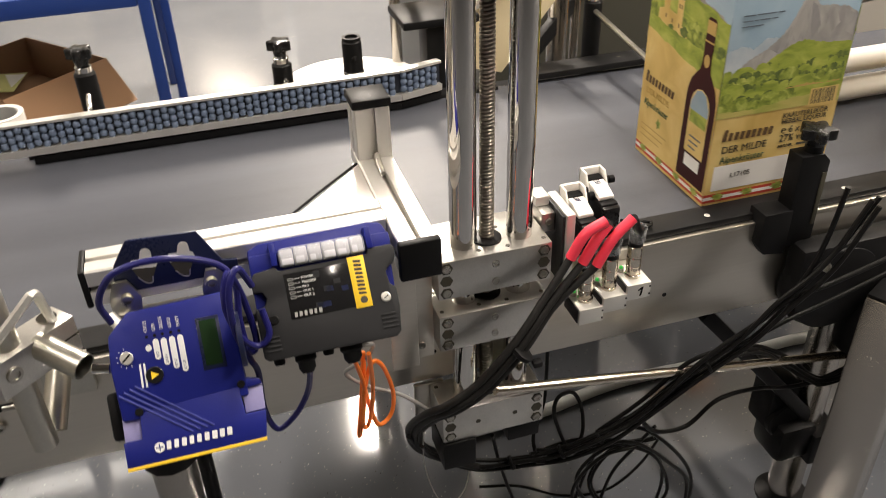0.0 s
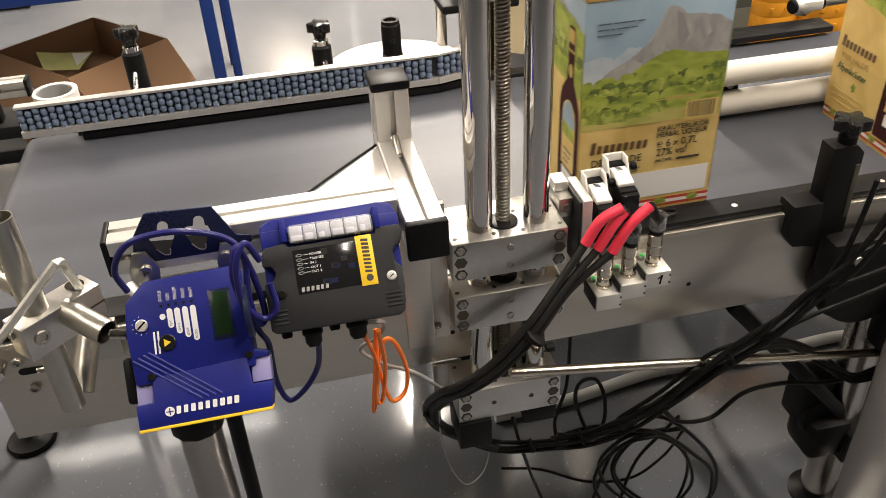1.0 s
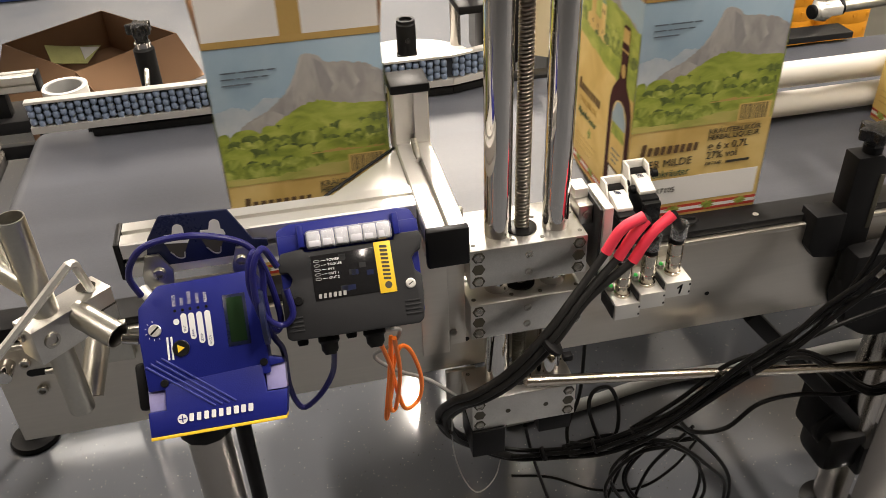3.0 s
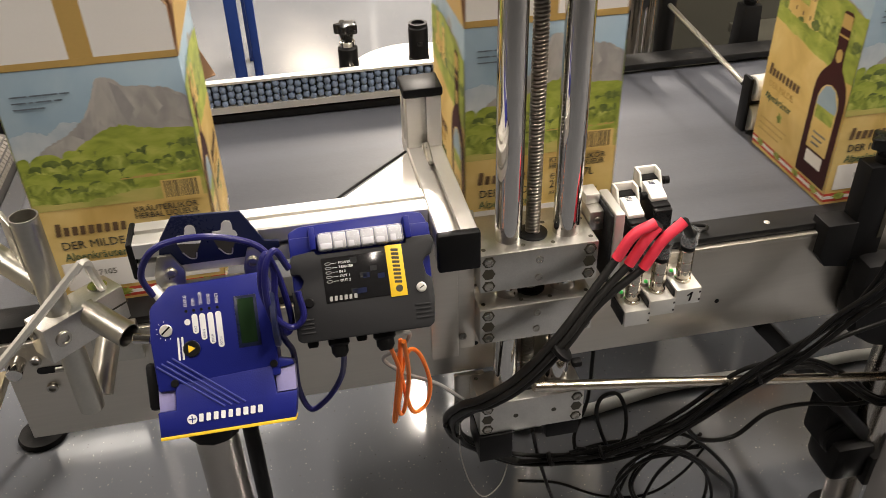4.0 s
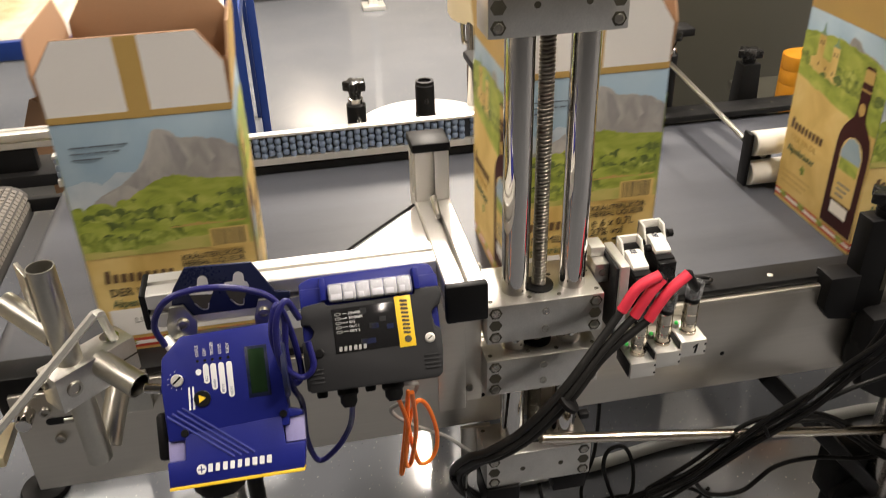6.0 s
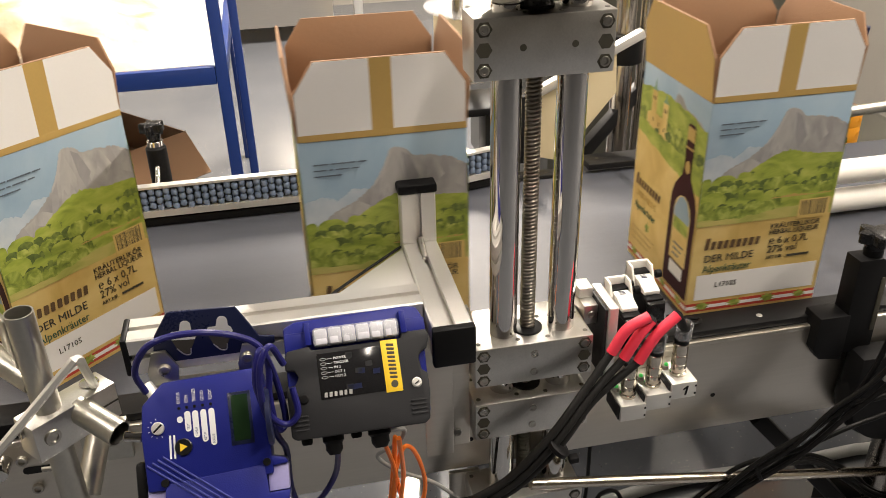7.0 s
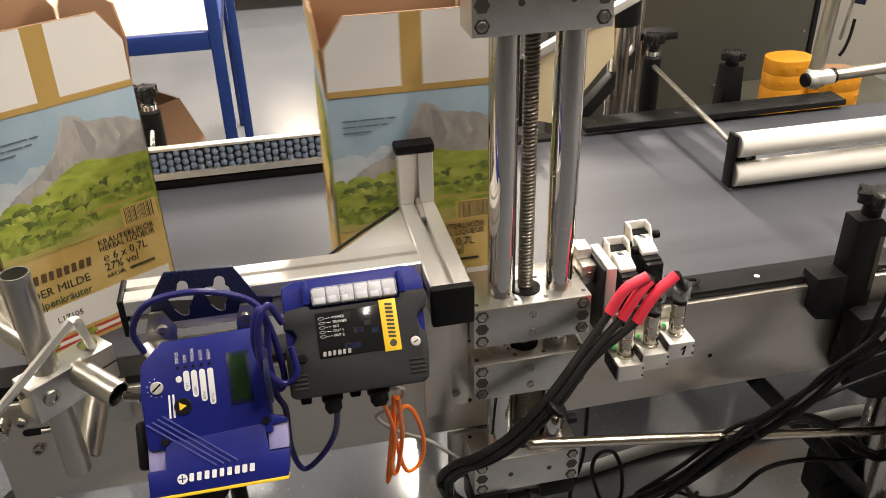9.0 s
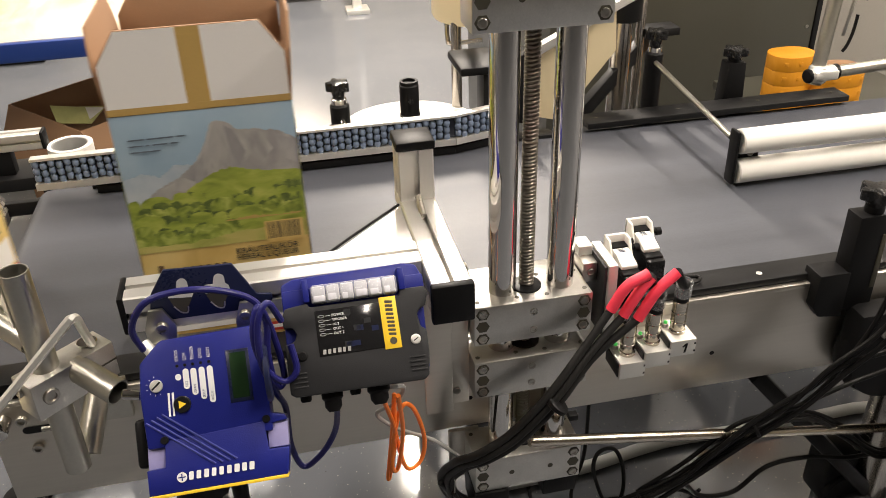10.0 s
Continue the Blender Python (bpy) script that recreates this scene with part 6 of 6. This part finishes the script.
def carton():
    t = thing("liqueur_carton", "open cardboard carton printed with a mountain landscape and ochre label", "carton", group="cartons on the belt")
    w, d, h, k = CARTON_W, CARTON_D, CARTON_H, 0.0035
    x, y = w / 2, d / 2
    part("front_panel", box(-x, x, -y, -y + k, 0, h, 0.0006), SKY, t)
    part("rear_panel", box(-x, x, y - k, y, 0, h, 0.0006), SKY, t)
    part("side_panel", box(-x, -x + k, -y + k, y - k, 0, h, 0.0006), SKY, t)
    part("side_panel", box(x - k, x, -y + k, y - k, 0, h, 0.0006), SKY, t)
    part("lining", joined(box(-x + k, x - k, -y + k, -y + k + 0.0006, 0.003, h, 0), box(-x + k, x - k, y - k - 0.0006, y - k, 0.003, h, 0),
                          box(-x + k, -x + k + 0.0006, -y + k, y - k, 0.003, h, 0), box(x - k - 0.0006, x - k, -y + k, y - k, 0.003, h, 0)), CARD, t, "brown cardboard inside")
    part("bottom", box(-x + k, x - k, -y + k, y - k, 0, 0.003, 0), CARD, t)
    yf = FLAP
    lean = 2.0
    for n, half, m in (("front_flap", x, pose(0, -y + k, h, 90 + lean, 0, 0)), ("rear_flap", x, pose(0, y - k, h, 90 + lean, 0, 180)),
                       ("side_flap", y, pose(-x + k, 0, h, 90 + 5, 0, -90)), ("side_flap", y, pose(x - k, 0, h, 90 + 5, 0, 90))):
        q = half - 0.001
        outline = [(-q, 0), (q, 0), (q, yf * 0.62), (q - 0.028, yf), (-q + 0.028, yf), (-q, yf * 0.62)]
        fl = part(n, prism(outline, m, k, 0.0004), CARD, t, "upright brown cardboard flap")
        if n != "side_flap":
            part("flap_paper", prism([(-q + 0.001, 0.002), (-0.0145, 0.002), (-0.0145, yf - 0.001), (-q + 0.029, yf - 0.001), (-q + 0.001, yf * 0.61)], m @ pose(0, 0, k), 0.0004), PAPER, fl, "white paper facing")
            part("flap_paper", prism([(0.0145, 0.002), (q - 0.001, 0.002), (q - 0.001, yf * 0.61), (q - 0.029, yf - 0.001), (0.0145, yf - 0.001)], m @ pose(0, 0, k), 0.0004), PAPER, fl, "white paper facing")
            part("flap_band", prism([(-0.0145, 0.0), (0.0145, 0.0), (0.0145, yf - 0.001), (-0.0145, yf - 0.001)], m @ pose(0, 0, k), 0.0004), TAPE, fl, "golden brown band")
            part("flap_band", prism([(-q, 0.001), (q, 0.001), (q, 0.010), (-q, 0.010)], m @ pose(0, 0, k + 0.0005), 0.0003), TAPE, fl, "golden brown band")
        else:
            part("flap_facing", prism([(-q + 0.001, 0.001), (q - 0.001, 0.001), (q - 0.001, yf * 0.61), (q - 0.029, yf - 0.001), (-q + 0.029, yf - 0.001), (-q + 0.001, yf * 0.61)], m @ pose(0, 0, k), 0.0003), TAPE, fl, "golden brown facing")
    faces = [pose(-x, -y, 0), pose(-x, y, 0, 0, 0, -90), pose(x, -y, 0, 0, 0, 90), pose(x, y, 0, 0, 0, 180)]
    for k2, (m, width) in enumerate(zip(faces, (w, d, d, w))):
        landscape(width, 11 + k2, "print", m, t)
        if k2 in (1, 2):
            side_scene(width, 31 + k2, m, t)
    for m in (faces[0], faces[3]):
        up = m @ pose(0, -0.0013, 0, 90, 0, 0)
        part("white_field", prism([(0.012, 0.028), (w - 0.006, 0.028), (w - 0.006, 0.075), (0.012, 0.075)], m @ pose(0, -0.0007, 0, 90, 0, 0), 0.0003), PAPER, t, "white blank field")
        glyph_blocks(9, 0.098, 0.021, BROWN_INK, t, up @ pose(0.018, 0.121, 0), 7, fill=0.66)
        words("DER MILDE", 0.0185, INK_AND_HOLE_BLACK, t, up @ pose(0.02, 0.0985, 0), squeeze=0.95)
        words("Alpenkräuter", 0.0185, GREEN_INK, t, up @ pose(0.02, 0.0795, 0), squeeze=0.85)
        words("KRÄUTERLIKÖR", 0.0125, INK_AND_HOLE_BLACK, t, up @ pose(0.128, 0.146, 0), squeeze=0.98)
        words("HERBAL LIQUEUR", 0.0125, INK_AND_HOLE_BLACK, t, up @ pose(0.128, 0.1355, 0), squeeze=0.88)
        words("℮ 6 x 0,7L", 0.0185, INK_AND_HOLE_BLACK, t, up @ pose(0.130, 0.1175, 0), squeeze=0.9)
        words("27% vol", 0.0185, INK_AND_HOLE_BLACK, t, up @ pose(0.130, 0.102, 0), squeeze=0.9)
        words("ART.NR.", 0.0085, INK_AND_HOLE_BLACK, t, up @ pose(0.130, 0.0905, 0), squeeze=0.95)
        text_bar(0.04, 0.004, INK_AND_HOLE_BLACK, t, up @ pose(0.166, 0.091, 0))
        words("L17105", 0.013, INK_AND_HOLE_BLACK, t, up @ pose(0.045, 0.05, 0))
        for j, dashes in enumerate(((0.021, 0.034, 0.012), (0.018, 0.006, 0.020, 0.010), (0.038,))):
            at = 0.018
            for wd in dashes:
                text_bar(wd, 0.0019, FAINT_INK, t, up @ pose(at, 0.330 - 0.0085 * j, 0.0))
                at += wd + 0.0025
        part("barcode_field", prism([(0.172, 0.158), (0.226, 0.158), (0.226, 0.192), (0.172, 0.192)], m @ pose(0, -0.0012, 0, 90, 0, 0), 0.0002), OCHRE, t, "pale barcode field")
        rnd, bx, bars = random.Random(5), 0.176, []
        while bx < 0.22:
            bw = rnd.choice((0.0007, 0.0007, 0.0013, 0.002))
            bars.append(prism([(bx, 0.164), (bx + bw, 0.164), (bx + bw, 0.19), (bx, 0.19)], m @ pose(0, -0.0014, 0, 90, 0, 0), 0.0001))
            bx += bw + rnd.choice((0.0008, 0.0014))
        tagged(part("barcode", joined(*bars), INK_AND_HOLE_BLACK, t, "dark barcode"), kind="stuff")
    for m in (faces[1], faces[2]):
        left = m is faces[1]
        bx = (d - 0.0455) if left else 0.0455
        up = m @ pose(0, -0.0020, 0, 90, 0, 0)
        half = [(0.042, 0.026), (0.043, 0.04), (0.043, 0.170), (0.0415, 0.188), (0.035, 0.206), (0.024, 0.219), (0.0155, 0.228), (0.0125, 0.240), (0.0115, 0.262), (0.0128, 0.266), (0.0122, 0.312), (0.008, 0.316)]
        bot = half + [(-a, b) for a, b in half[::-1]]
        part("bottle_print", prism([(bx + a, b) for a, b in bot], m @ pose(0, -0.0019, 0, 90, 0, 0), 0.0002), BOTTLE_INK, t, "printed dark red bottle")
        lab = [(-0.028, 0.078), (0.028, 0.078), (0.028, 0.168), (0.0235, 0.183), (0.0135, 0.193), (0.0, 0.197), (-0.0135, 0.193), (-0.0235, 0.183), (-0.028, 0.168)]
        part("bottle_label_print", prism([(bx + a, b) for a, b in lab], m @ pose(0, -0.0021, 0, 90, 0, 0), 0.0002), OCHRE, t, "printed pale bottle label")
        part("label_sky_print", prism([(bx - 0.0262, 0.155), (bx + 0.0262, 0.155), (bx + 0.0262, 0.168), (bx + 0.0130, 0.191), (bx, 0.195), (bx - 0.0130, 0.191), (bx - 0.0262, 0.168)], m @ pose(0, -0.0024, 0, 90, 0, 0), 0.0002), SKY, t)
        part("label_band_print", prism([(bx - 0.023, 0.052), (bx + 0.023, 0.052), (bx + 0.023, 0.074), (bx - 0.023, 0.074)], m @ pose(0, -0.0024, 0, 90, 0, 0), 0.0002), PAPER, t)
        for j in range(3):
            text_bar(0.034 - 0.006 * j, 0.0025, FAINT_INK, t, m @ pose(bx - 0.017, -0.0025, 0.108 - 0.01 * j, 90, 0, 0))
        part("bottle_label_picture", prism([(bx - 0.0245, 0.133), (bx + 0.0245, 0.133), (bx + 0.0245, 0.154), (bx + 0.012, 0.159), (bx - 0.008, 0.155), (bx - 0.0245, 0.159)], m @ pose(0, -0.0023, 0, 90, 0, 0), 0.0002), HILL, t)
        part("neck_foil_print", prism([(bx - 0.0122, 0.290), (bx + 0.0122, 0.290), (bx + 0.0118, 0.311), (bx - 0.0118, 0.311)], m @ pose(0, -0.0021, 0, 90, 0, 0), 0.0002), TAPE, t)
        part("neck_badge_print", prism([(bx + 0.008 * math.cos(q), 0.246 + 0.011 * math.sin(q)) for q in (2 * math.pi * j / 14 for j in range(14))], m @ pose(0, -0.0021, 0, 90, 0, 0), 0.0002), TAPE, t)
        part("neck_ring_print", prism([(bx - 0.0125, 0.276), (bx + 0.0125, 0.276), (bx + 0.0125, 0.279), (bx - 0.0125, 0.279)], m @ pose(0, -0.0021, 0, 90, 0, 0), 0.0002), TAPE, t)
        tx = 0.012 if left else 0.115
        glyph_blocks(9, 0.100, 0.021, BROWN_INK, t, up @ pose(tx, 0.146, 0), 6, fill=0.66)
        words("DER MILDE", 0.017, TAPE, t, up @ pose(tx + 0.006, 0.125, 0), squeeze=0.95)
        words("Alpenkräuter", 0.0185, GREEN_INK, t, up @ pose(tx + 0.002, 0.102, 0), squeeze=0.85)
        for j in range(3):
            text_bar(0.09 - 0.01 * j, 0.0022, TAPE, t, up @ pose(tx, 0.062 - 0.011 * j, -0.0004))
    return t


first = carton()
CARTONS = [first] + [copy_thing(first, pose(0.6 * k, 0, BELT_Z)) for k in (1, 2, 3)]


# ---- motion ----
SPEED = 0.276
# a carton's front right corner on its way, by how far it would have come on a straight run: corner x, corner y, turn
TURN_WAY = [(-0.38, -0.38, 0.064, 0), (-0.44, -0.392, 0.098, 8), (-0.50, -0.408, 0.155, 21), (-0.531, -0.424, 0.198, 31), (-0.585, -0.452, 0.245, 43),
            (-0.638, -0.483, 0.284, 54), (-0.669, -0.511, 0.300, 60), (-0.727, -0.556, 0.326, 69), (-0.776, -0.612, 0.336, 72), (-0.808, -0.70, 0.350, 79), (-0.85, -0.84, 0.358, 85), (-1.1, -1.09, 0.36, 88), (-3.0, -2.99, 0.36, 88)]


def carton_pose(s):
    if s >= -0.38:
        x, y, turn = s, 0.064, 0.0
    else:
        for a, b in zip(TURN_WAY, TURN_WAY[1:]):
            if s >= b[0]:
                f = (s - a[0]) / (b[0] - a[0])
                x, y, turn = (a[k] + f * (b[k] - a[k]) for k in (1, 2, 3))
                break
    return pose(x, y, BELT_Z, 0, 0, turn) @ pose(-CARTON_W / 2, CARTON_D / 2, 0)


def motions():
    for carton, start in zip(CARTONS, (0.742, 1.343, 1.953, 2.549)):
        walk(carton, [(k * 0.25, carton_pose(start - SPEED * k * 0.25)) for k in range(41)])


motions()
